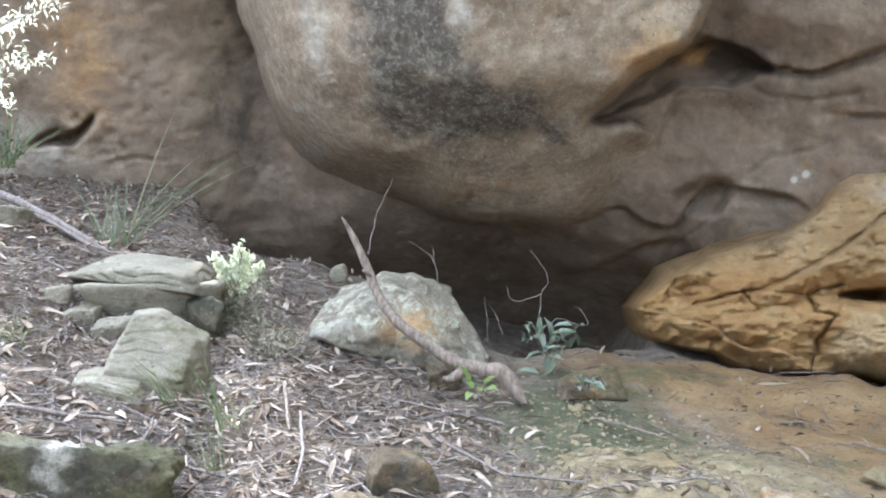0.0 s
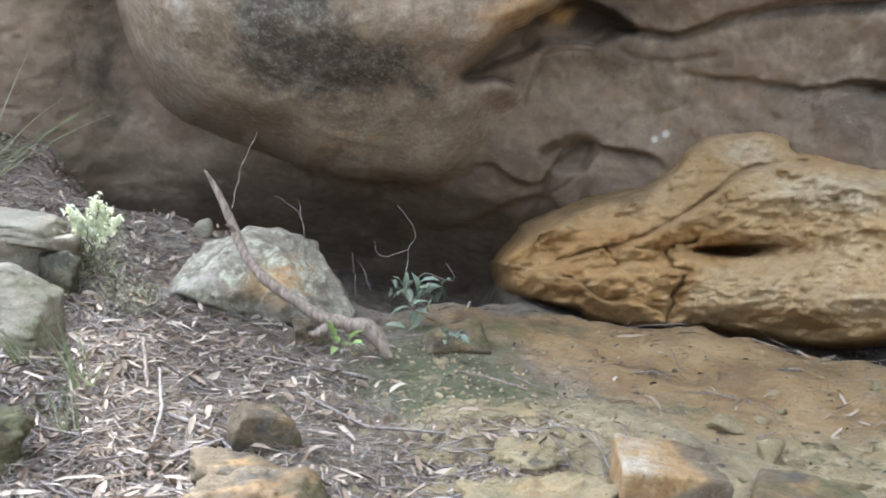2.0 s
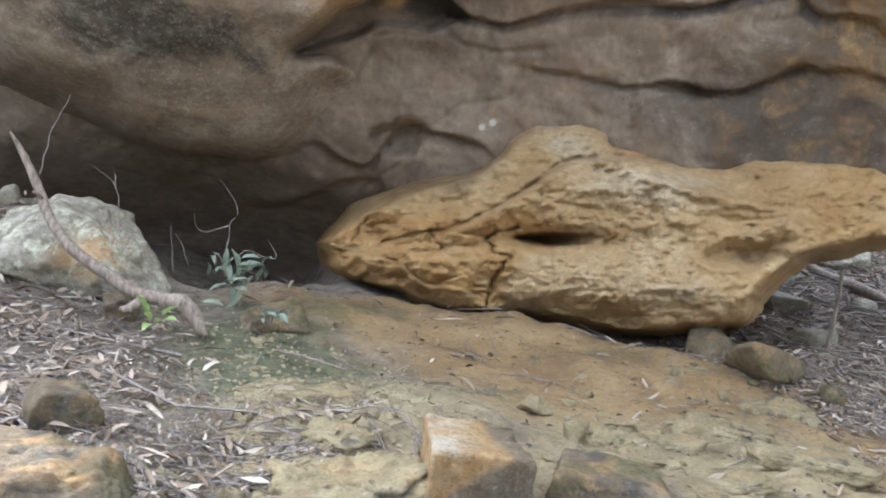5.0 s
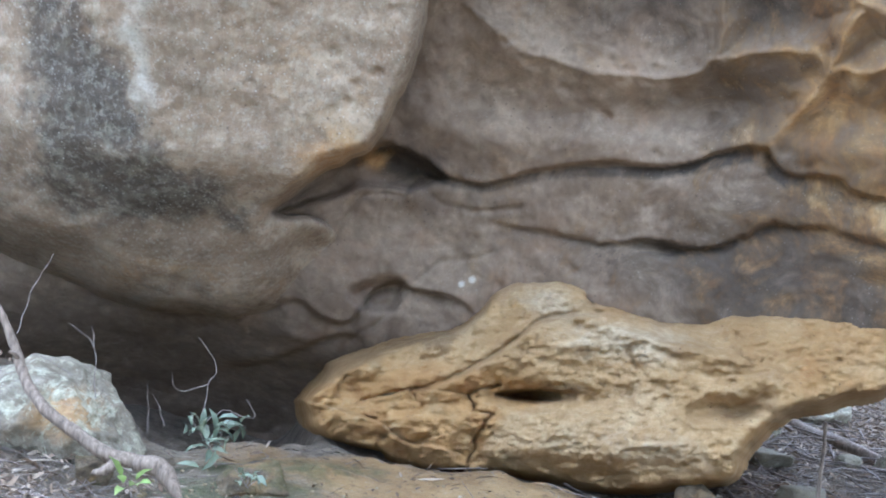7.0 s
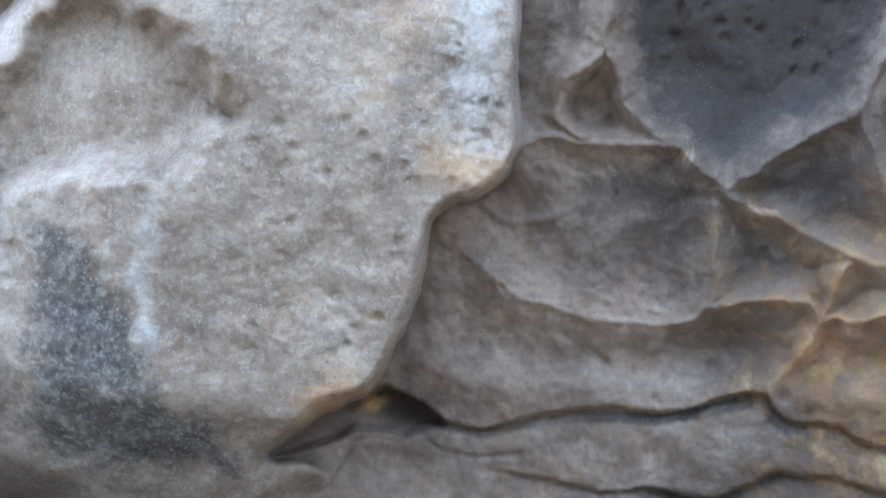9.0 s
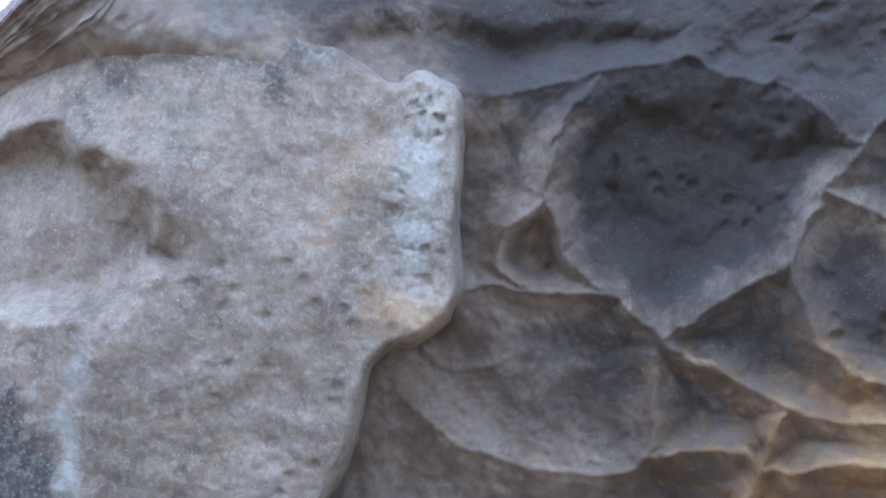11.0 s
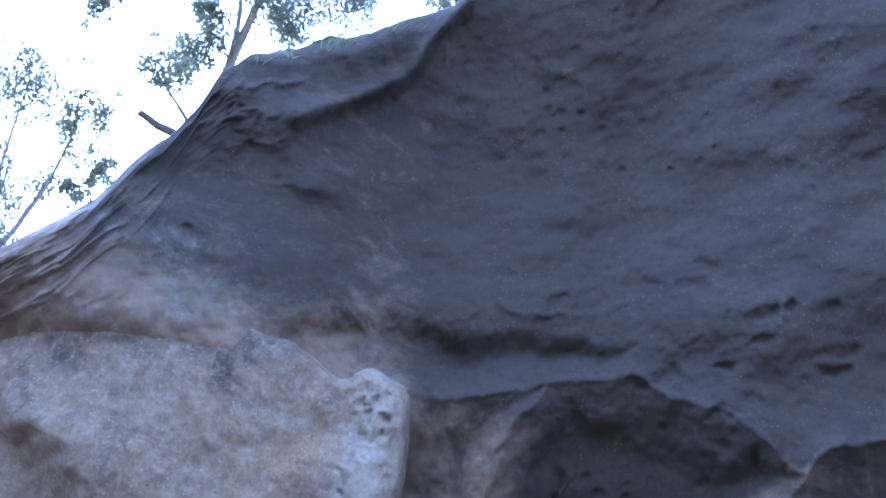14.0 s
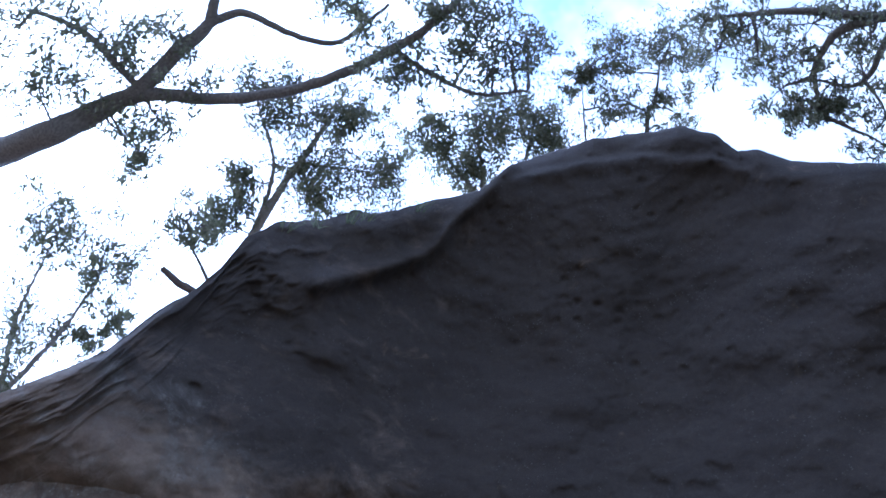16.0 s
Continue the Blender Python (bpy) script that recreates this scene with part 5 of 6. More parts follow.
def crumbs():
    """Loose yellow sandstone crumbs and pebbles, too many to count."""
    rng = np.random.default_rng(5)
    verts, faces, n = [], [], 0
    d, tris = ball(1)
    for spot, spread, count, sizes in (((0.62, 4.35), (0.35, 0.4), 420, (0.004, 0.015)), ((0.35, 3.7), (0.5, 0.5), 300, (0.004, 0.014)), ((0.9, 3.5), (0.5, 0.3), 200, (0.004, 0.014)),
                                       ((2.2, 4.2), (0.9, 0.7), 200, (0.003, 0.01)), ((-0.5, 4.2), (0.7, 0.6), 160, (0.004, 0.016))):
        for _ in range(count):
            x, y = rng.normal(spot, spread)
            s = rng.uniform(*sizes)
            v = d * (1 + 0.25 * rng.normal(0, 1, (len(d), 1))).clip(0.6, 1.5) * s * np.array((1, 1, 0.7))
            verts.append(v + (x, y, on_ground(x, y) + 0.2 * s))
            faces.append(tris + n)
            n += len(d)
    return mesh_object("crumbs", np.concatenate(verts), np.concatenate(faces), CRUMB)


tagged(crumbs(), "loose yellow sandstone crumbs and pebbles on the slope", "pebbles", kind="stuff")

# ---- litter ----


def leaf_batch(name, centres, ways, ups, lengths, widths, material, curl=0.15):
    """Narrow pointed leaves: eight corners each, folded along the rib and bent."""
    c, w, up = (np.asarray(a, float) for a in (centres, ways, ups))
    w /= np.linalg.norm(w, axis=1)[:, None]
    side = np.cross(w, up)
    side /= np.linalg.norm(side, axis=1)[:, None] + 1e-9
    up = np.cross(side, w)
    ln, wd = np.asarray(lengths)[:, None], np.asarray(widths)[:, None]
    rows = []
    for t, k in ((-0.5, 0), (-0.2, 1), (0.18, 0.85), (0.5, 0)):
        mid = c + w * ln * t - up * ln * curl * (2 * t) ** 2
        if k:
            rows += [mid + side * wd * 0.5 * k + up * wd * 0.18, mid - up * wd * 0.06, mid - side * wd * 0.5 * k + up * wd * 0.18]
        else:
            rows += [mid]
    v = np.stack(rows, 1).reshape(-1, 3)
    f = np.array(((0, 1, 2), (0, 2, 3), (1, 4, 5), (1, 5, 2), (2, 5, 6), (2, 6, 3), (4, 7, 5), (5, 7, 6)))
    faces = (np.arange(len(c))[:, None, None] * 8 + f).reshape(-1, 3)
    return mesh_object(name, v, faces, material)


def litter_amount(x, y):
    sandy = smoothstep(x + 0.55 * (y - 4.3), -0.3, 1.0) * smoothstep(-x, -3.7, -3.1)
    bare = 0.6 * np.exp(-((x - 0.2) / 0.5) ** 2 - ((y - 4.0) / 0.5) ** 2)
    patch = 0.75 + 0.5 * fbm(np.stack([x * 1.7, y * 1.7, 0 * x], 1), 3, 0.5, 41)
    return np.clip((1 - 0.975 * sandy - bare) * patch, 0.006, 1)


def scatter(count, seed, x0, x1, y0, y1):
    rng = np.random.default_rng(seed)
    x, y = rng.uniform(x0, x1, count), rng.uniform(y0, y1, count)
    keep = rng.uniform(0, 1, count) < litter_amount(x, y)
    return x[keep], y[keep], rng


def lay_leaves(name, count, seed, sizes, lift, tilt, broad=(0.14, 0.3), area=(-5.0, 6.5, 2.6, 9.0)):
    x, y, rng = scatter(count, seed, *area)
    n = len(x)
    z = full_ground(x, y) + rng.uniform(0.004, lift, n)
    a = rng.uniform(0, 2 * math.pi, n)
    ways = np.stack([np.cos(a), np.sin(a), rng.normal(0, tilt, n)], 1)
    ups = np.stack([rng.normal(0, tilt, n), rng.normal(0, tilt, n), np.ones(n)], 1)
    ln = rng.uniform(*sizes, n)
    return leaf_batch(name, np.stack([x, y, z], 1), ways, ups, ln, ln * rng.uniform(*broad, n), LITTER, rng.uniform(-0.12, 0.16, n)[:, None])


tagged(lay_leaves("broad_leaf_litter", 22000, 13, (0.045, 0.12), 0.05, 0.45, (0.16, 0.32)), "large pale curled dead leaves on top of the litter", "leaf litter", kind="stuff")
tagged(lay_leaves("leaf_litter", 75000, 3, (0.035, 0.1), 0.035, 0.32, (0.1, 0.24)), "dry brown and silvery gum leaves lying thickly", "leaf litter", kind="stuff")


def dark_flakes():
    """Dark bits of bark and leaf on the sand."""
    rng = np.random.default_rng(33)
    n = 900
    x, y = rng.uniform(0.6, 4.2, n), rng.uniform(3.0, 6.1, n)
    a = rng.normal(0.2, 0.7, n)
    ways = np.stack([np.cos(a), np.sin(a), rng.normal(0, 0.15, n)], 1)
    ups = np.stack([rng.normal(0, 0.3, n), rng.normal(0, 0.3, n), np.ones(n)], 1)
    ln = rng.uniform(0.1, 0.45, n) ** 3 * 0.5 + 0.006
    return leaf_batch("flake_litter", np.stack([x, y, full_ground(x, y) + 0.006], 1), ways, ups, ln, ln * rng.uniform(0.2, 0.6, n), FLAKE, 0.05)


tagged(dark_flakes(), "dark flakes of bark scattered on the sand", "bark", kind="stuff")


def bark_strips(count, seed):
    """Shed strips of gum bark, long and curled."""
    x, y, rng = scatter(count, seed, -4.5, 2.5, 3.0, 7.0)
    n = len(x)
    a = rng.uniform(0, 2 * math.pi, n)
    ways = np.stack([np.cos(a), np.sin(a), rng.normal(0, 0.1, n)], 1)
    ups = np.stack([rng.normal(0, 0.5, n), rng.normal(0, 0.5, n), np.ones(n)], 1)
    ln = rng.uniform(0.1, 0.32, n)
    spots = np.stack([x, y, full_ground(x, y) + rng.uniform(0.015, 0.05, n)], 1)
    return leaf_batch("bark_litter", spots, ways, ups, ln, rng.uniform(0.009, 0.022, n), LITTER, rng.uniform(-0.02, 0.1, n)[:, None])


tagged(bark_strips(1500, 29), "shed strips of pale gum bark among the leaves", "bark", kind="stuff")


def lay_twigs(name, count, seed, sizes, thick, area=(-5.0, 6.5, 2.6, 9.0)):
    x, y, rng = scatter(count, seed, *area)
    n = len(x)
    a, ln = rng.uniform(0, 2 * math.pi, n), rng.uniform(*sizes, n) ** 1.0
    rad = rng.uniform(*thick, n)
    z0 = full_ground(x, y)
    bend = rng.normal(0, 0.08, n)
    verts = []
    for t in (-0.5, 0.0, 0.5):
        px, py = x + np.cos(a) * ln * t - np.sin(a) * bend * ln * (1 - 4 * t * t), y + np.sin(a) * ln * t + np.cos(a) * bend * ln * (1 - 4 * t * t)
        pz = full_ground(px, py) + rad + 0.012 + np.abs(rng.normal(0, 0.012, n))
        taper = rad * (1 - 0.5 * (t + 0.5))
        for g in range(4):
            h = math.pi / 2 * g
            verts.append(np.stack([px - np.sin(a) * taper * math.cos(h), py + np.cos(a) * taper * math.cos(h), pz + taper * math.sin(h)], 1))
    v = np.stack(verts, 1).reshape(-1, 3)
    f = np.array([(r * 4 + g, r * 4 + (g + 1) % 4, r * 4 + 4 + (g + 1) % 4, r * 4 + 4 + g) for r in (0, 1) for g in range(4)])
    return mesh_object(name, v, (np.arange(n)[:, None, None] * 12 + f).reshape(-1, 4), TWIGWOOD)


tagged(lay_leaves("litter_crumbs", 130000, 53, (0.012, 0.04), 0.03, 0.5, (0.15, 0.5)), "fine broken crumbs of leaf and bark in the litter", "leaf litter", kind="stuff")
tagged(lay_twigs("twig_litter", 42000, 9, (0.05, 0.38), (0.0013, 0.005)), "thin dry twigs and bark strips among the leaves", "twigs", kind="stuff")
tagged(lay_leaves("leaf_litter", 26000, 63, (0.05, 0.13), 0.05, 0.4, (0.12, 0.3), (6.4, 11.0, 5.0, 12.0)), "brown leaf litter on the slope past the outcrop", "leaf litter", kind="stuff")
tagged(lay_twigs("twig_litter", 4500, 67, (0.1, 0.6), (0.002, 0.008), (6.4, 11.0, 5.0, 12.0)), "dry twigs on the slope past the outcrop", "twigs", kind="stuff")
tagged(lay_twigs("stick_litter", 260, 19, (0.3, 0.9), (0.005, 0.011)), "longer fallen sticks lying over the leaf litter", "sticks", kind="stuff")


def gap_sticks():
    """Dry sticks heaped behind the outcrop's free end."""
    rng = random.Random(8)
    lines = []
    for _ in range(320):
        x, y = rng.uniform(3.5, 7.2), rng.uniform(4.4, 8.2)
        a, ln = rng.uniform(0, 6.28), rng.uniform(0.15, 0.7)
        ends = [(x + math.cos(a) * ln * t, y + math.sin(a) * ln * t) for t in (-0.5, 0, 0.5)]
        lift = rng.uniform(0.01, 0.09)
        lines.append(([Vector((px, py, on_ground(px, py) + lift)) for px, py in ends], [r * rng.uniform(0.5, 1.3) for r in (0.009, 0.008, 0.005)]))
    return tube_mesh("stick_heap", lines, TWIGWOOD, 5)


tagged(gap_sticks(), "heap of dry grey sticks behind the outcrop", "sticks", kind="stuff")


def fallen(name, points, radii, label, material, category="branch", wobble=0.004, steps=5, sides=9):
    line, rad = bowed(points, radii, steps, wobble, random.Random(len(label)))
    return tagged(tube_mesh(name, [(line, rad)], material, sides), label, category)


def dead_branch():
    """A bare stem that rises from a knotted root lying on the ground."""
    top = holder("dead_branch", (0.22, 4.98, 0.53), label="bare curved dead branch rising over a pale boulder", category="dead branch")
    inv = Matrix.Translation(top.location).inverted()
    for name, points, radii in (
            ("stem", ((-0.56, 5.38, 1.32), (-0.49, 5.36, 1.2), (-0.41, 5.31, 1.03), (-0.35, 5.24, 0.9), (-0.25, 5.15, 0.78), (-0.1, 5.08, 0.68), (0.05, 5.02, 0.59), (0.22, 4.99, 0.55)),
             (0.005, 0.018, 0.025, 0.027, 0.029, 0.031, 0.034, 0.038)),
            ("root", ((0.19, 4.99, 0.55), (0.29, 4.95, 0.54), (0.35, 4.91, 0.48), (0.4, 4.86, 0.4)), (0.038, 0.05, 0.042, 0.014)),
            ("root", ((0.1, 4.99, 0.56), (0.05, 4.96, 0.52), (-0.01, 4.96, 0.51)), (0.03, 0.024, 0.012)),
            ("stub", ((-0.39, 5.29, 0.99), (-0.42, 5.25, 1.03), (-0.44, 5.23, 1.04)), (0.014, 0.01, 0.006))):
        line, rad = bowed(points, radii, 7, 0.002, random.Random(3), 0.03)
        rad = [r * (1 + 0.06 * math.sin(i * 1.7) * math.sin(i * 0.6)) for i, r in enumerate(rad)]
        ob = tube_mesh(name, [(line, rad)], DEADWOOD, 12)
        ob.data.transform(inv)
        ob.parent = top


dead_branch()
fallen("fallen_branch", ((-2.99, 6.33, 1.48), (-2.69, 6.13, 1.4), (-2.31, 5.96, 1.25), (-1.86, 5.68, 1.04)), (0.03, 0.028, 0.024, 0.016), "pale fallen branch lying down the littered slope", TWIGWOOD)
fallen("fallen_branch", ((-2.49, 6, 1.31), (-2.2, 5.84, 1.19), (-1.95, 5.7, 1.08)), (0.014, 0.013, 0.01), "thin grey fallen branch beside a thicker one", TWIGWOOD)
def resting(spots, lift):
    return tuple((x, y, on_ground(x, y) + lift) for x, y in spots)


fallen("log", resting(((6.0, 7.7), (6.02, 7.3), (5.94, 6.85), (5.97, 6.4)), 0.05), (0.07, 0.075, 0.065, 0.05), "dark rotting log in litter past the outcrop", DEADWOOD, "log")
fallen("stick", resting(((3.9, 4.72), (4.2, 4.85), (4.55, 4.95), (4.95, 5.12)), 0.03), (0.011, 0.013, 0.012, 0.008), "crooked dry stick lying in the litter", DEADWOOD, "stick")
foot = on_ground(4.3, 5.12)
fallen("stick", ((4.3, 5.12, foot - 0.02), (4.31, 5.11, foot + 0.2), (4.34, 5.13, foot + 0.38), (4.33, 5.12, foot + 0.56)), (0.013, 0.013, 0.012, 0.012), "broken dead stem standing in the litter", DEADWOOD, "stick")
fallen("stick", ((-0.73, 4.39, 0.63), (-0.7, 4.24, 0.55), (-0.67, 4.1, 0.48)), (0.009, 0.009, 0.006), "peeled brown stick lying on the leaf litter", DEADWOOD, "stick")
fallen("stick", ((-0.64, 4.22, 0.53), (-0.59, 3.93, 0.45), (-0.59, 3.68, 0.38)), (0.006, 0.008, 0.006), "thin grey stick lying on bare soil", TWIGWOOD, "stick")
fallen("stick", ((-0.51, 3.56, 0.36), (-0.4, 3.66, 0.37), (-0.33, 3.74, 0.37)), (0.009, 0.009, 0.005), "pale broken stick on the bare soil", TWIGWOOD, "stick")
fallen("stick", ((0.71, 4.64, 0.39), (0.87, 4.56, 0.37), (1.02, 4.43, 0.35)), (0.005, 0.007, 0.005), "dark thin stick across the mossy sand", DEADWOOD, "stick")
fallen("stick", ((-1.6, 3.48, 0.52), (-1.5, 3.42, 0.47), (-1.38, 3.34, 0.44)), (0.005, 0.006, 0.004), "grey stick leaning on a mossy block", TWIGWOOD, "stick")
fallen("stick", ((-1.79, 3.91, 0.65), (-1.59, 3.92, 0.61), (-1.32, 3.96, 0.56)), (0.008, 0.009, 0.006), "long grey stick lying across dry leaves", TWIGWOOD, "stick")

# ---- plants ----


def plant(name, base, label, category, stems, leaves, stem_mat, leaf_mat, curl=0.2):
    """stems: (points, radii); leaves: (centre, way, length, width)."""
    top = holder(name, base, label=label, category=category)
    inv = Matrix.Translation(Vector(base)).inverted()
    if stems:
        st = tube_mesh("stem", stems, stem_mat, 5)
        st.data.transform(inv)
        st.parent = top
    if leaves:
        c, w, ln, wd = zip(*leaves)
        rng = np.random.default_rng(len(leaves))
        lv = leaf_batch("foliage", c, np.array(w, float), rng.normal(0, 0.4, (len(c), 3)) + (0, -0.3, 1), ln, wd, leaf_mat, curl)
        lv.data.transform(inv)
        lv.parent = top
    return top


def thin(*points, r=0.004, seed=1):
    return bowed(points, [r * (1 - 0.6 * i / (len(points) - 1)) for i in range(len(points))], 4, 0.006, random.Random(seed))


plant("bare_sapling", (0, 5.51, 0.61), "leafless grey sapling twig behind a boulder", "sapling",
      [thin((0, 5.51, 0.61), (-0.03, 5.55, 0.83), (-0.05, 5.57, 1.05), (-0.2, 5.58, 1.17)), thin((-0.05, 5.57, 1.04), (-0.06, 5.58, 1.12), (-0.07, 5.58, 1.16), r=0.003)], [], TWIGWOOD, GUM)
plant("bare_sapling", (-0.41, 5.31, 1.12), "thin shoot rising from a dead branch", "sapling",
      [thin((-0.41, 5.31, 1.12), (-0.37, 5.33, 1.31), (-0.32, 5.34, 1.44), (-0.28, 5.34, 1.53), r=0.004), thin((-0.15, 5.45, 0.91), (-0.27, 5.46, 0.98), (-0.35, 5.46, 1.01), r=0.003)], [], TWIGWOOD, GUM)
plant("bare_sapling", (0.54, 5.63, 0.58), "leafless forked grey sapling before the dark hollow", "sapling",
      [thin((0.54, 5.63, 0.58), (0.57, 5.67, 0.84), (0.61, 5.68, 0.95), (0.5, 5.71, 1.11)), thin((0.57, 5.67, 0.85), (0.41, 5.68, 0.81), (0.37, 5.7, 0.91), r=0.003),
       thin((0.55, 5.64, 0.62), (0.66, 5.64, 0.71), (0.83, 5.61, 0.68), (0.78, 5.64, 0.78), r=0.004), thin((0.27, 5.8, 0.55), (0.26, 5.83, 0.72), (0.25, 5.84, 0.82), r=0.003),
       thin((0.36, 5.8, 0.59), (0.31, 5.83, 0.72), (0.28, 5.83, 0.77), r=0.003)], [], TWIGWOOD, GUM)

rng_p = np.random.default_rng(77)


def spray(base, tips, length, width, count, spread):
    out = []
    for tip in tips:
        for k in range(count):
            t = rng_p.uniform(0.35, 1.05)
            c = np.array(base) * (1 - t) + np.array(tip) * t + rng_p.normal(0, spread, 3)
            way = np.array(tip) - np.array(base)
            way = way / np.linalg.norm(way) + rng_p.normal(0, 0.7, 3) + (0, 0, -0.2)
            out.append((c, way, rng_p.uniform(0.7, 1.2) * length, rng_p.uniform(0.8, 1.2) * width))
    return out


bush_base = (0.59, 5.46, 0.51)
bush_tips = ((0.46, 5.41, 0.72), (0.54, 5.46, 0.74), (0.67, 5.34, 0.73), (0.74, 5.37, 0.68), (0.62, 5.28, 0.65), (0.53, 5.22, 0.54))
plant("bush", bush_base, "small bush with bluish-green lance leaves", "bush", [thin(bush_base, t, r=0.004, seed=i) for i, t in enumerate(bush_tips)],
      spray(bush_base, bush_tips, 0.13, 0.035, 5, 0.035), TWIGWOOD, BLUISH)
low_base = (0.72, 4.92, 0.45)
low_tips = ((0.65, 4.95, 0.55), (0.74, 4.93, 0.54), (0.79, 4.92, 0.5))
plant("seedling", low_base, "low bluish seedling beside a mossy stone", "seedling", [thin(low_base, t, r=0.003, seed=i) for i, t in enumerate(low_tips)],
      spray(low_base, low_tips, 0.07, 0.025, 4, 0.02), TWIGWOOD, BLUISH)
sprout_base = (0.15, 4.87, 0.46)
sprout = []
for tip, ln in (((0.1, 4.84, 0.55), 0.11), ((0.12, 4.78, 0.51), 0.09), ((0.12, 4.77, 0.46), 0.11), ((0.18, 4.75, 0.49), 0.1), ((0.22, 4.77, 0.49), 0.08), ((0.22, 4.83, 0.52), 0.08)):
    way = np.array(tip) - np.array(sprout_base)
    sprout.append((np.array(tip) + (0, -0.05, 0.03), way, ln * 1.3, 0.042))
plant("sprout", sprout_base, "fresh bright green sprout at a dead branch's foot", "sprout", [thin(sprout_base, (0.15, 4.83, 0.51), r=0.004)], sprout, TWIGWOOD, FRESH, 0.1)


def tuft(name, base, count, length, lean, label, seed, material=BLADE, thick=0.004):
    """Narrow arching blades from one root."""
    rng = random.Random(seed)
    top = holder(name, base, label=label, category="grass", group="grass tufts")
    verts, faces = [], []
    for _ in range(count):
        a, out, ln = rng.uniform(0, 6.28), rng.uniform(0.15, 0.8), length * rng.uniform(0.45, 1.1)
        d = Vector((math.cos(a) * out + lean[0], math.sin(a) * out + lean[1], 1)).normalized()
        side = d.cross(Vector((0, 1, 0.2))).normalized()
        root = Vector((rng.uniform(-0.04, 0.04), rng.uniform(-0.04, 0.04), -0.02))
        n = len(verts)
        for k in range(6):
            t = k / 5
            p = root + d * ln * t + Vector((d.x, d.y, -0.55)) * ln * 0.45 * out * t * t
            w = thick * (1 - t ** 2 * 0.9)
            verts += [p + side * w, p + Vector((0, 0, -w * 0.4)), p - side * w]
            if k:
                o = n + 3 * (k - 1)
                faces += [(o, o + 1, o + 4, o + 3), (o + 1, o + 2, o + 5, o + 4)]
    ob = mesh_object("grass_clump", [tuple(v) for v in verts], faces, material)
    ob.parent = top
    return top


tuft("grass_tuft", (-2.03, 5.94, 1.12), 12, 0.58, (0.1, 0), "tall green grass tuft at the top of the slope", 4)
tuft("grass_tuft", (-1.96, 6.08, 1.14), 9, 1.05, (0.45, 0), "few long upright grass blades leaning over", 14)
tuft("grass_tuft", (-0.91, 4.01, 0.53), 9, 0.4, (-0.3, -0.1), "thin arching grass tuft in dry leaves", 5, thick=0.003)
tuft("grass_tuft", (-1.19, 4.22, 0.59), 8, 0.3, (-0.4, 0), "sparse grass blades before a pointed rock", 6, thick=0.003)
tuft("grass_tuft", (-0.87, 3.68, 0.46), 7, 0.25, (-0.3, 0), "short dry grass tuft beside a mossy block", 7, thick=0.0025)
tuft("grass_tuft", (-1.98, 4.52, 0.79), 14, 0.25, (0, 0), "short green grass among dead leaves", 8, thick=0.0025)
tuft("grass_tuft", (-2.97, 6.78, 1.6), 30, 0.5, (0.3, -0.1), "green grass overhanging at the foot of the cliff", 9)
tuft("grass_tuft", (-0.96, 6.27, 0.76), 12, 0.18, (0, 0), "short green grass in leaf litter", 10, thick=0.0025)


def shrub(name, base, heads, label, leaf_mat, count, ln, wd, spread):
    stems = [thin(base, tuple((np.array(base) * 0.5 + np.array(h) * 0.5) + rng_p.normal(0, 0.03, 3)), h, r=0.005, seed=i) for i, h in enumerate(heads)]
    leaves = []
    for h in heads:
        for _ in range(count):
            t = rng_p.beta(3, 1.2)
            c = np.array(base) * (1 - t) + np.array(h) * t + rng_p.normal(0, spread, 3)
            leaves.append((c, rng_p.normal(0, 1, 3) + (0, 0, 0.7), ln * rng_p.uniform(0.6, 1.2), wd * rng_p.uniform(0.7, 1.2)))
    return plant(name, base, label, "shrub", stems, leaves, TWIGWOOD, leaf_mat)


shrub("shrub", (-1.17, 5.39, 0.66), ((-1.28, 5.42, 1.03), (-1.18, 5.33, 0.95), (-1.1, 5.34, 0.89), (-1.05, 5.46, 0.94), (-1.22, 5.26, 0.84), (-1.06, 5.34, 0.81), (-1.01, 5.58, 1.02), (-1.16, 5.45, 1.03)),
      "fine-leaved green shrub on the slope", HAZEGUM, 90, 0.034, 0.008, 0.04)
shrub("shrub", (-0.92, 5.01, 0.55), ((-1.07, 5.08, 0.8), (-0.95, 5.06, 0.85), (-0.84, 5.07, 0.8), (-0.98, 4.92, 0.71), (-0.87, 4.94, 0.71), (-0.75, 5.07, 0.72), (-0.79, 4.95, 0.64)),
      "low fine-leaved shrub spreading in leaf litter", HAZEGUM, 55, 0.034, 0.008, 0.045)
# the shrub's lit tips, their sunlight put into the leaf colour
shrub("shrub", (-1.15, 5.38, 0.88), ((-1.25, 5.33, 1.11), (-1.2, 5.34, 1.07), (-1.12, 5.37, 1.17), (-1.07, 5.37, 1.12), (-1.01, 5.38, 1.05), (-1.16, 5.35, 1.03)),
      "fine-leaved shrub tips with sunlight painted into their colour", SUNLITLEAF, 80, 0.05, 0.018, 0.015)
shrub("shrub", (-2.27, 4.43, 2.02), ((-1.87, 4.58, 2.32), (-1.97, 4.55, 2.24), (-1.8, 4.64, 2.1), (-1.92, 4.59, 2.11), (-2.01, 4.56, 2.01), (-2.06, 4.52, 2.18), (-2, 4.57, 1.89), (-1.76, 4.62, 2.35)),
      "branch tips hanging beside the cliff, coloured pale as if sunlit", SUNLITLEAF, 55, 0.045, 0.009, 0.025)
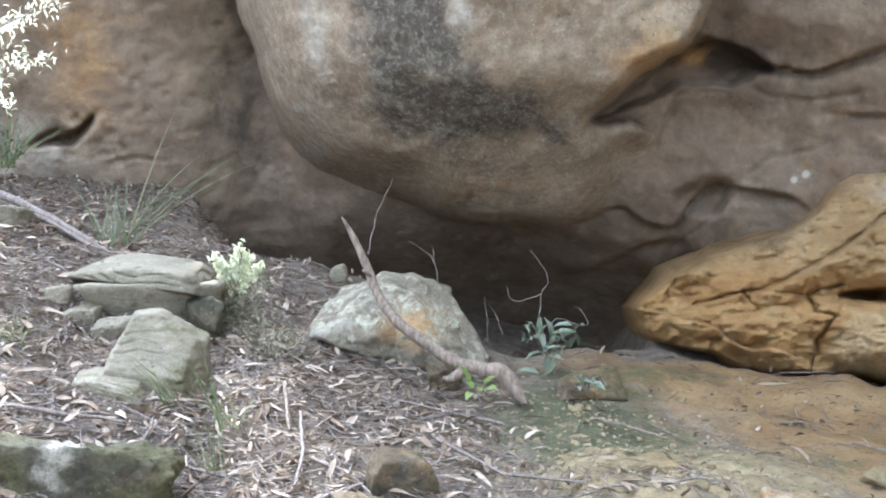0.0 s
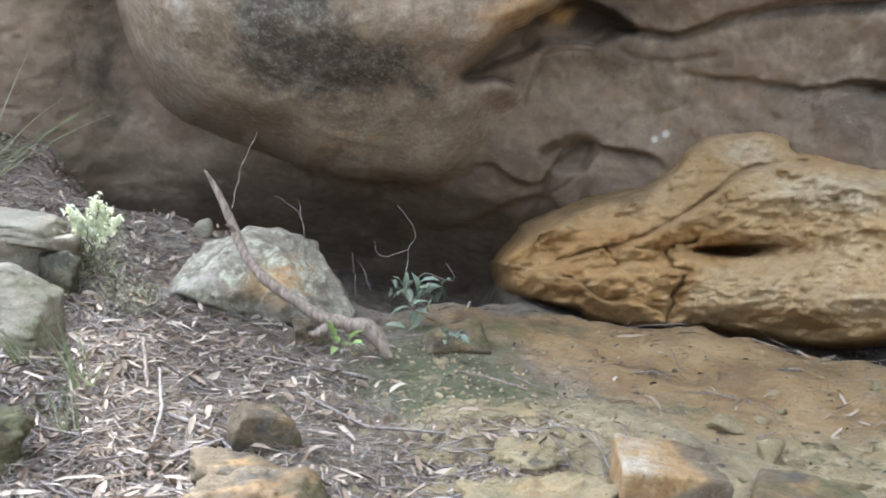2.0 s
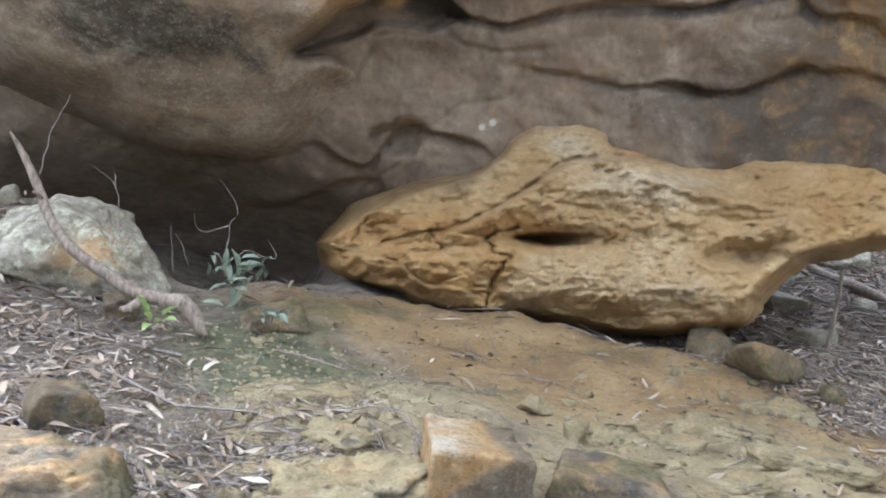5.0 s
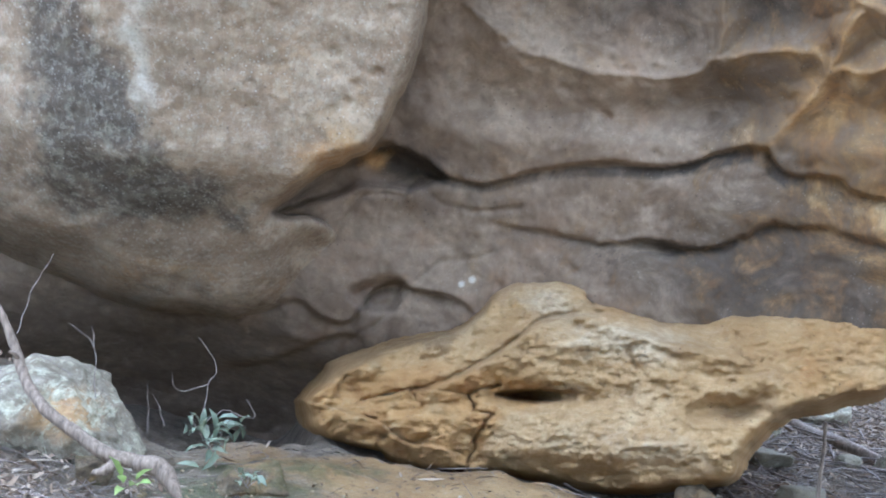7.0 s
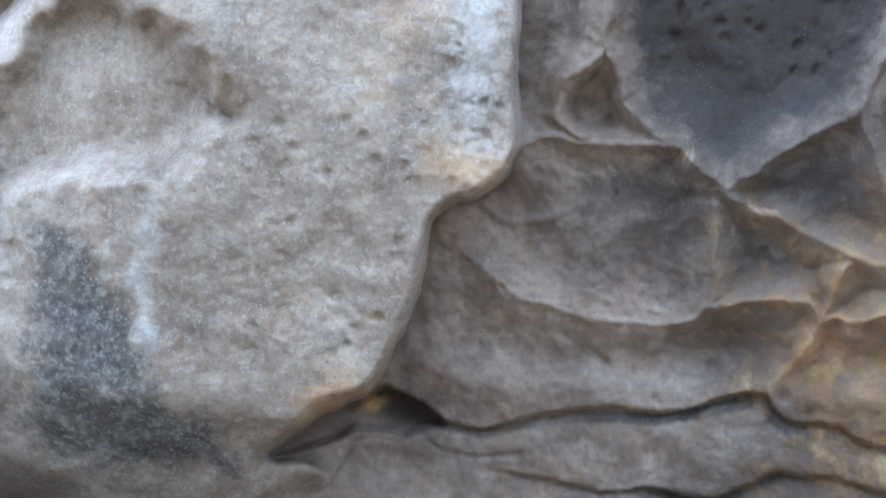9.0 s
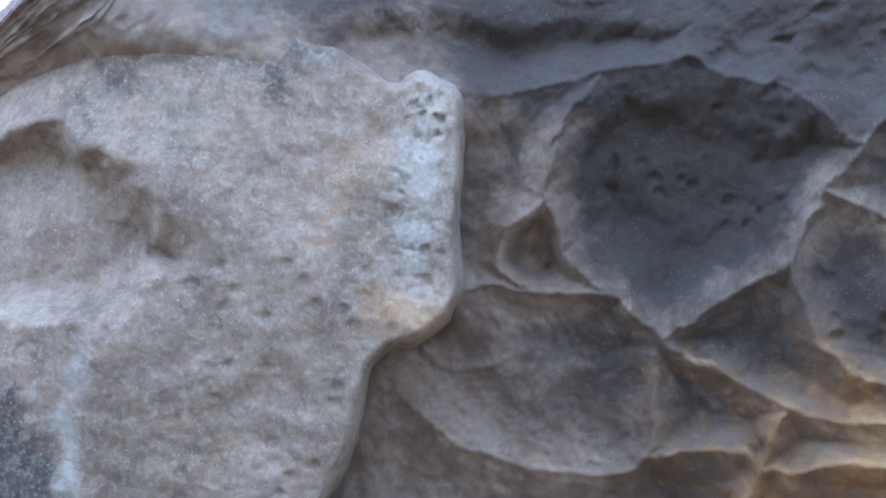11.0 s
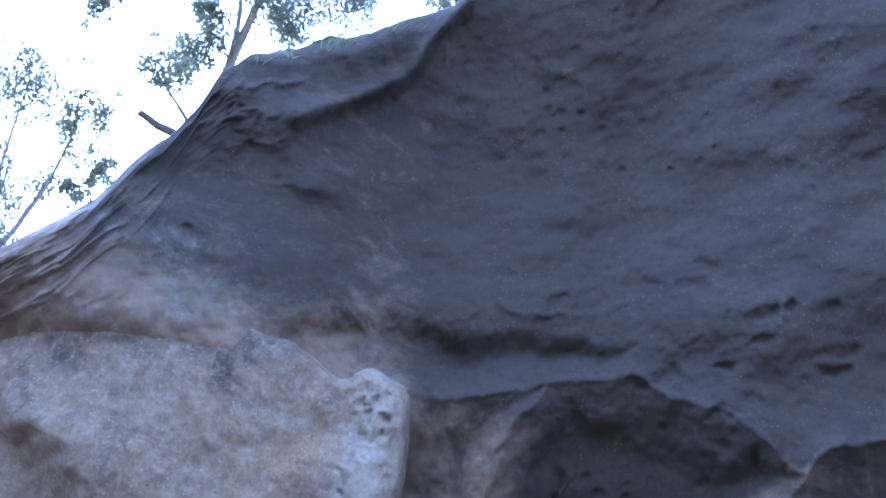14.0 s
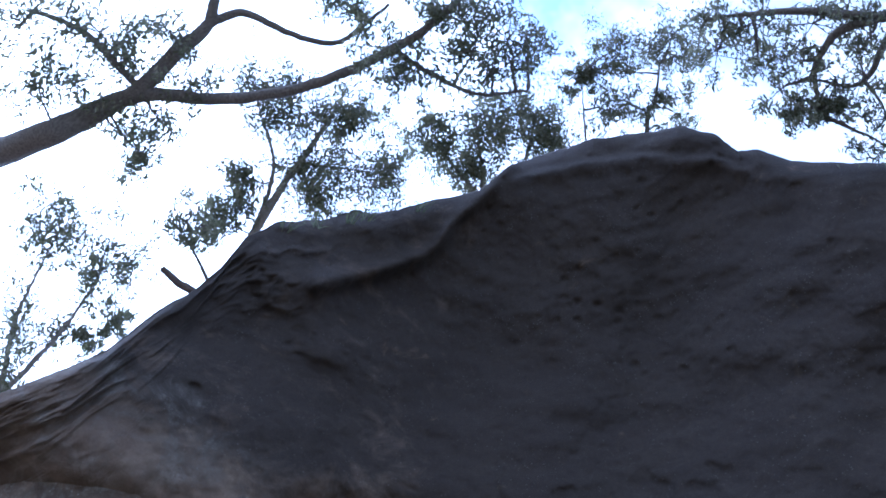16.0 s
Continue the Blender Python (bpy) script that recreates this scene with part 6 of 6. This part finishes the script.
shrub("shrub", (-3.05, 6.3, 1.56), ((-2.83, 6.4, 1.83), (-2.86, 6.39, 1.7), (-2.78, 6.42, 1.76), (-2.91, 6.36, 1.92)), "dark green shrub at the cliff foot", GUM, 80, 0.05, 0.015, 0.06)

# bushes whose unseen upper parts are added height to dapple the sun
for i, (x, y, h) in enumerate(((-4.9, 8.9, 3.6), (-5.6, 9.8, 4.6), (-4.4, 9.8, 3.8), (-6.6, 9.2, 4.6))):
    b = (x, y, on_ground(x, y))
    shrub("shrub", b, [(x + rng_p.normal(0, 0.55), y + rng_p.normal(0, 0.5), b[2] + h * rng_p.uniform(0.25, 1.1)) for _ in range(24)],
          "dark green bush growing beside the end of the cliff", GUM, 130, 0.11, 0.028, 0.15)

# ---- gum trees above the crest ----


def gum_tree(base, limbs, clumps, label, leaf=0.1, count=220, seed=1, material=GUMBARK, leaves=HAZEGUM):
    """limbs: (name, points, radii), clumps of leaves: (centre, radius); thin twigs bind each clump to the nearest limb."""
    rng = np.random.default_rng(seed)
    top = holder("gum_tree", base, label=label, category="tree", group="gum trees above the crest")
    inv = Matrix.Translation(Vector(base)).inverted()
    spine = []
    for name, points, radii in limbs:
        line, rad = bowed(points, radii, 6, 0.006, random.Random(seed), 0.03)
        spine += line
        ob = tube_mesh(name, [(line, rad)], material, 8)
        ob.data.transform(inv)
        ob.parent = top
    c_all, w_all, twigs = [], [], []
    spine_a = np.array([tuple(p) for p in spine])
    for centre, radius in clumps:
        c = np.array(centre, float)
        foot = spine_a[np.argmin(((spine_a - c) ** 2).sum(1))]
        twigs.append(bowed((tuple(foot), tuple((foot + c) / 2 + rng.normal(0, 0.08 * radius, 3)), tuple(c)), (0.022, 0.014, 0.006), 3, 0.01, random.Random(seed)))
        subs = c + rng.normal(0, 0.48 * radius, (max(8, int(count / 14)), 3))
        for s in subs:
            twigs.append(([Vector(tuple(c + (s - c) * t)) for t in (0, 0.6, 1.1)], [0.006, 0.004, 0.002]))
            k = 54
            c_all.append(s + rng.normal(0, 0.17 * radius, (k, 3)))
            w_all.append(rng.normal(0, 0.5, (k, 3)) + (0, 0, -0.8))
    tw = tagged(tube_mesh("branchlet", twigs, material, 4), kind="stuff")
    c, w = np.concatenate(c_all), np.concatenate(w_all)
    n = len(c)
    lv = leaf_batch("crown", c, w, rng.normal(0, 1, (n, 3)), rng.uniform(0.4, 0.8, n) * leaf, rng.uniform(0.14, 0.22, n) * leaf, leaves, 0.05)
    for ob in (tw, lv):
        ob.data.transform(inv)
        ob.parent = top
    return top


gum_tree((0.27, 10.69, 12.12), (("trunk", ((0.27, 10.69, 12.12), (0.19, 10.1, 12.69), (0.2, 9.35, 13.33), (0.29, 8.64, 13.86), (0.33, 7.97, 14.3)), (0.09, 0.08, 0.06, 0.045, 0.02)),
                          ("limb", ((0.19, 10.1, 12.69), (-0.03, 9.23, 13.43), (-0.62, 8.72, 13.79)), (0.05, 0.035, 0.015)), ("limb", ((0.26, 9.01, 13.59), (0.96, 8.75, 13.75), (1.51, 8.54, 13.84)), (0.03, 0.02, 0.01))),
         (((-0.89, 8.45, 13.96), 0.5), ((-0.5, 8.34, 14.06), 0.4), ((-0.39, 8.77, 13.76), 0.4), ((0.1, 8.37, 14.04), 0.6), ((0.56, 8.47, 13.97), 0.6), ((0.3, 9.07, 13.54), 0.5), ((0.89, 8.94, 13.61), 0.7), ((0.77, 9.31, 13.33), 0.45),
          ((1.38, 8.77, 13.69), 0.6), ((1.47, 8.48, 13.89), 0.4), ((-0.38, 9.46, 13.24), 0.35), ((-0.21, 9.83, 12.93), 0.4), ((-0.41, 10.06, 12.72), 0.4), ((0.61, 8.12, 14.2), 0.4)),
         "slender gum tree leaning above the crest", 0.11, 560, 2, PALEBARK)
gum_tree((0.2, 10.24, 11.14), (("trunk", ((0.2, 10.24, 11.14), (-0.07, 9.95, 11.45), (-0.45, 9.74, 11.64), (-0.75, 9.47, 11.89)), (0.035, 0.03, 0.02, 0.01)),),
         (((-0.8, 9.62, 11.74), 0.3), ((-0.68, 9.44, 11.91), 0.35), ((-0.59, 9.73, 11.65), 0.3), ((-0.48, 9.49, 11.88), 0.3)), "small gum sapling on the crest", 0.11, 150, 3)
gum_tree((3.35, 8.89, 14.48), (("trunk", ((3.35, 8.89, 14.48), (2.87, 8.61, 14.78), (2.38, 8.5, 14.95), (1.86, 8.31, 15.15)), (0.05, 0.04, 0.03, 0.01)),
                          ("limb", ((3.35, 8.89, 14.48), (2.72, 8.2, 15.07), (2.28, 7.74, 15.42)), (0.045, 0.03, 0.01)), ("limb", ((3.57, 8.58, 14.63), (3.34, 7.82, 15.15), (3.12, 7.22, 15.53)), (0.045, 0.03, 0.01))),
         (((1.75, 8.23, 15.21), 0.4), ((2.03, 8.47, 15.02), 0.4), ((2.47, 8.62, 14.85), 0.45), ((2.46, 8, 15.24), 0.5), ((2.43, 7.65, 15.44), 0.5), ((2.96, 8.06, 15.1), 0.6), ((3.15, 7.57, 15.34), 0.6), ((3.34, 7.22, 15.48), 0.5),
          ((3.58, 7.39, 15.34), 0.4), ((2.89, 7.36, 15.51), 0.5), ((2.74, 8.37, 14.96), 0.4)), "leafy gum saplings growing along the crest", 0.13, 380, 4)
gum_tree((5.51, 7.51, 12.05), (("trunk", ((5.51, 7.51, 12.05), (4.12, 5.65, 13.73), (3.98, 5.3, 13.93), (3.76, 4.87, 14.18)), (0.04, 0.035, 0.025, 0.01)),
                           ("limb", ((4.65, 7.55, 12.43), (3.5, 6.22, 13.65), (3.18, 5.85, 13.91), (2.95, 5.59, 14.09)), (0.02, 0.018, 0.012, 0.006))),
         (((3.18, 5.11, 14.24), 0.35), ((3.47, 5.24, 14.11), 0.45), ((3.51, 4.79, 14.28), 0.45), ((3.68, 4.51, 14.33), 0.45), ((3.96, 4.64, 14.2), 0.3), ((3.57, 5.75, 13.85), 0.35), ((3.68, 5.51, 13.93), 0.4), ((4.34, 5.24, 13.83), 0.4),
          ((4.05, 5.24, 13.93), 0.3), ((2.96, 5.71, 14.03), 0.25), ((3.03, 5.54, 14.09), 0.22)), "gum saplings on the rounded knob of the crest", 0.11, 230, 5)
gum_tree((-2.09, 12.4, 9.78), (("trunk", ((-1.85, 12.64, 9.47), (-1.57, 11.99, 10.47), (-1.44, 11.52, 11.1), (-1.43, 11.03, 11.67)), (0.05, 0.04, 0.03, 0.01)), ("limb", ((-1.72, 12.33, 9.97), (-2.08, 11.68, 10.78), (-2.19, 10.88, 11.7)), (0.04, 0.03, 0.01))),
         (((-2.46, 10.83, 11.69), 0.5), ((-2.28, 10.65, 11.92), 0.5), ((-1.93, 10.8, 11.83), 0.5), ((-2.13, 11.05, 11.52), 0.4), ((-1.49, 10.73, 11.98), 0.5), ((-1.13, 10.87, 11.88), 0.45), ((-1.43, 11.03, 11.67), 0.4), ((-2.03, 11.55, 10.95), 0.5),
          ((-1.92, 11.86, 10.58), 0.6), ((-1.58, 11.72, 10.82), 0.45), ((-1.12, 11.3, 11.4), 0.5), ((-0.86, 11.41, 11.3), 0.3), ((-1.75, 12.14, 10.24), 0.5), ((-1.14, 11.67, 10.96), 0.3)), "sunlit gum tree beyond the lower crest", 0.12, 260, 6, PALEBARK)
big = gum_tree((-7.5, 12.0, -1.5), (("trunk", ((-7.5, 12.0, -1.5), (-7.4, 11.5, 4.0), (-6.2, 10.4, 7.0), (-3.14, 7.95, 8.52), (-1.99, 6.37, 8.36), (-1.67, 6.06, 8.72), (-1.37, 5.73, 8.93), (-0.7, 5.43, 9.12), (-0.11, 4.98, 9.34), (0.38, 4.34, 9.59), (0.58, 3.89, 9.7), (0.67, 3.58, 9.83)), (0.3, 0.26, 0.2, 0.15, 0.124, 0.11, 0.07, 0.055, 0.05, 0.045, 0.04, 0.03)),
                                    ("limb", ((-1.42, 5.77, 8.89), (-1.29, 5.35, 9.22), (-1.17, 5.03, 9.45), (-1.31, 4.7, 9.64)), (0.085, 0.075, 0.06, 0.04)),
                                    ("limb", ((-1.18, 5.06, 9.43), (-0.96, 4.85, 9.6), (-0.47, 4.76, 9.58), (-0.08, 4.62, 9.67), (0.14, 4.11, 9.83)), (0.05, 0.04, 0.03, 0.025, 0.015)),
                                    ("limb", ((0.41, 4.35, 9.58), (0.87, 4.34, 9.55), (1.25, 4.26, 9.54), (1.6, 4, 9.61)), (0.03, 0.025, 0.02, 0.01)),
                                    ("limb", ((-1.32, 5.72, 8.94), (-2.02, 5.48, 8.97), (-2.45, 5.46, 8.85)), (0.04, 0.03, 0.02))),
               (((-2.48, 5.56, 8.77), 0.45), ((-2.14, 5.52, 8.9), 0.4), ((-1.9, 5.43, 9.03), 0.5), ((-1.64, 5.38, 9.13), 0.4), ((-1.42, 5.24, 9.28), 0.35), ((-2.16, 5.93, 8.56), 0.35), ((-1.89, 5.84, 8.72), 0.35), ((-1.63, 5.56, 9), 0.35),
                ((-1.04, 5.51, 9.15), 0.3), ((-1.14, 5.83, 8.88), 0.35), ((-1.32, 6.04, 8.68), 0.4), ((-1.1, 6.14, 8.64), 0.25), ((0.23, 4.54, 9.48), 0.3), ((0.52, 4.54, 9.47), 0.3), ((0.62, 4.33, 9.58), 0.3), ((-0.04, 4.28, 9.75), 0.3),
                ((-0.29, 4.25, 9.75), 0.3), ((0.92, 3.68, 9.76), 0.4), ((1.23, 3.76, 9.68), 0.4), ((0.99, 3.95, 9.62), 0.35), ((1.3, 3.61, 9.74), 0.3), ((1.23, 4.02, 9.56), 0.3), ((0.73, 3.75, 9.75), 0.35), ((0.45, 3.86, 9.72), 0.25)),
               "large gum tree whose boughs hang over the rock", 0.1, 190, 7)
gum_tree((9.0, 7.5, 9.0), (("trunk", ((9.0, 7.5, 9.0), (4.16, 1.09, 10.07), (3.72, 1.42, 9.67), (3.47, 1.69, 9.29)), (0.14, 0.1, 0.07, 0.05)), ("limb", ((3.47, 1.69, 9.29), (3.27, 2, 9.3), (3.32, 2.32, 9.19), (3.59, 2.52, 9)), (0.04, 0.035, 0.025, 0.01)),
                           ("limb", ((3.57, 1.55, 9.49), (3.64, 1.91, 9.27), (3.66, 2.2, 9.18), (3.34, 2.36, 9.17)), (0.035, 0.03, 0.02, 0.01)), ("limb", ((3.44, 1.71, 9.29), (2.9, 2.09, 9.42), (2.51, 2.43, 9.46)), (0.04, 0.03, 0.012))),
         (((2.42, 2.6, 9.43), 0.25), ((2.63, 2.65, 9.35), 0.28), ((2.67, 2.42, 9.41), 0.3), ((2.76, 2.25, 9.43), 0.3), ((2.93, 2.53, 9.28), 0.3), ((3.19, 2.58, 9.16), 0.3), ((3.34, 2.69, 9.05), 0.2), ((3.15, 2.25, 9.28), 0.3), ((3.09, 2.05, 9.36), 0.3),
          ((3.23, 1.83, 9.36), 0.35), ((3.46, 1.85, 9.25), 0.3), ((3.47, 2.25, 9.14), 0.25), ((3.51, 2.43, 9.07), 0.2), ((3.6, 2.09, 9.13), 0.25), ((3.92, 2.22, 8.93), 0.3), ((4.04, 2.37, 8.81), 0.25), ((3.46, 2.57, 9.04), 0.15)),
         "gum bough with drooping leaves hanging from above", 0.095, 110, 8)
fallen("stump", ((0.13, 7.4, 8.62), (-0.1, 7.37, 8.66), (-0.28, 7.36, 8.66), (-0.49, 7.31, 8.69)), (0.07, 0.05, 0.042, 0.035), "short broken dead stub on the crest", TWIGWOOD, "stump")
for spot, seed in (((1.15, 5.71, 9.23), 1), ((1.28, 5.61, 9.28), 2), ((0.98, 5.84, 9.16), 3)):
    tuft("grass_tuft", spot, 18, 0.35, (0, 0), "grass tuft growing on the crest of the rock", 20 + seed)

for az, seed in ((3.2, 24), (5.6, 25), (8.2, 26), (9.6, 27), (14.2, 28)):
    el = np.array([float(np.interp(az, crest[:, 0], crest[:, 1])) - 0.5])
    spot = vault_point(np.array([az]), el, cliff_r(np.array([az]), el))[0]
    tuft("grass_tuft", tuple(spot), 14, 0.26, (0, -0.2), "grass tuft growing on the crest of the rock", seed)


# ---- unseen leaves added behind the camera to block low sky light ----


def woods():
    """Loose leaves, added unseen round the clearing to stop light from the low sky."""
    rng = np.random.default_rng(17)
    n = 7000
    a = np.radians(rng.uniform(80, 282, n))
    d = rng.uniform(20, 32, n)
    crown = 0.5 + 0.5 * fbm(np.stack([np.degrees(a) * 0.09, 0 * a, 0 * a], 1), 3, 0.5, 121)
    z = rng.beta(1.3, 1.5, n) * (6 + 6 * crown) - 0.5
    c = np.stack([np.sin(a) * d, np.cos(a) * d, z], 1)
    return leaf_batch("woods", c, rng.normal(0, 1, (n, 3)), rng.normal(0, 1, (n, 3)), rng.uniform(0.6, 1.3, n), rng.uniform(0.3, 0.6, n), GUM)


tagged(woods(), "loose green leaves added unseen behind the camera to block low sky", "woods", kind="stuff")
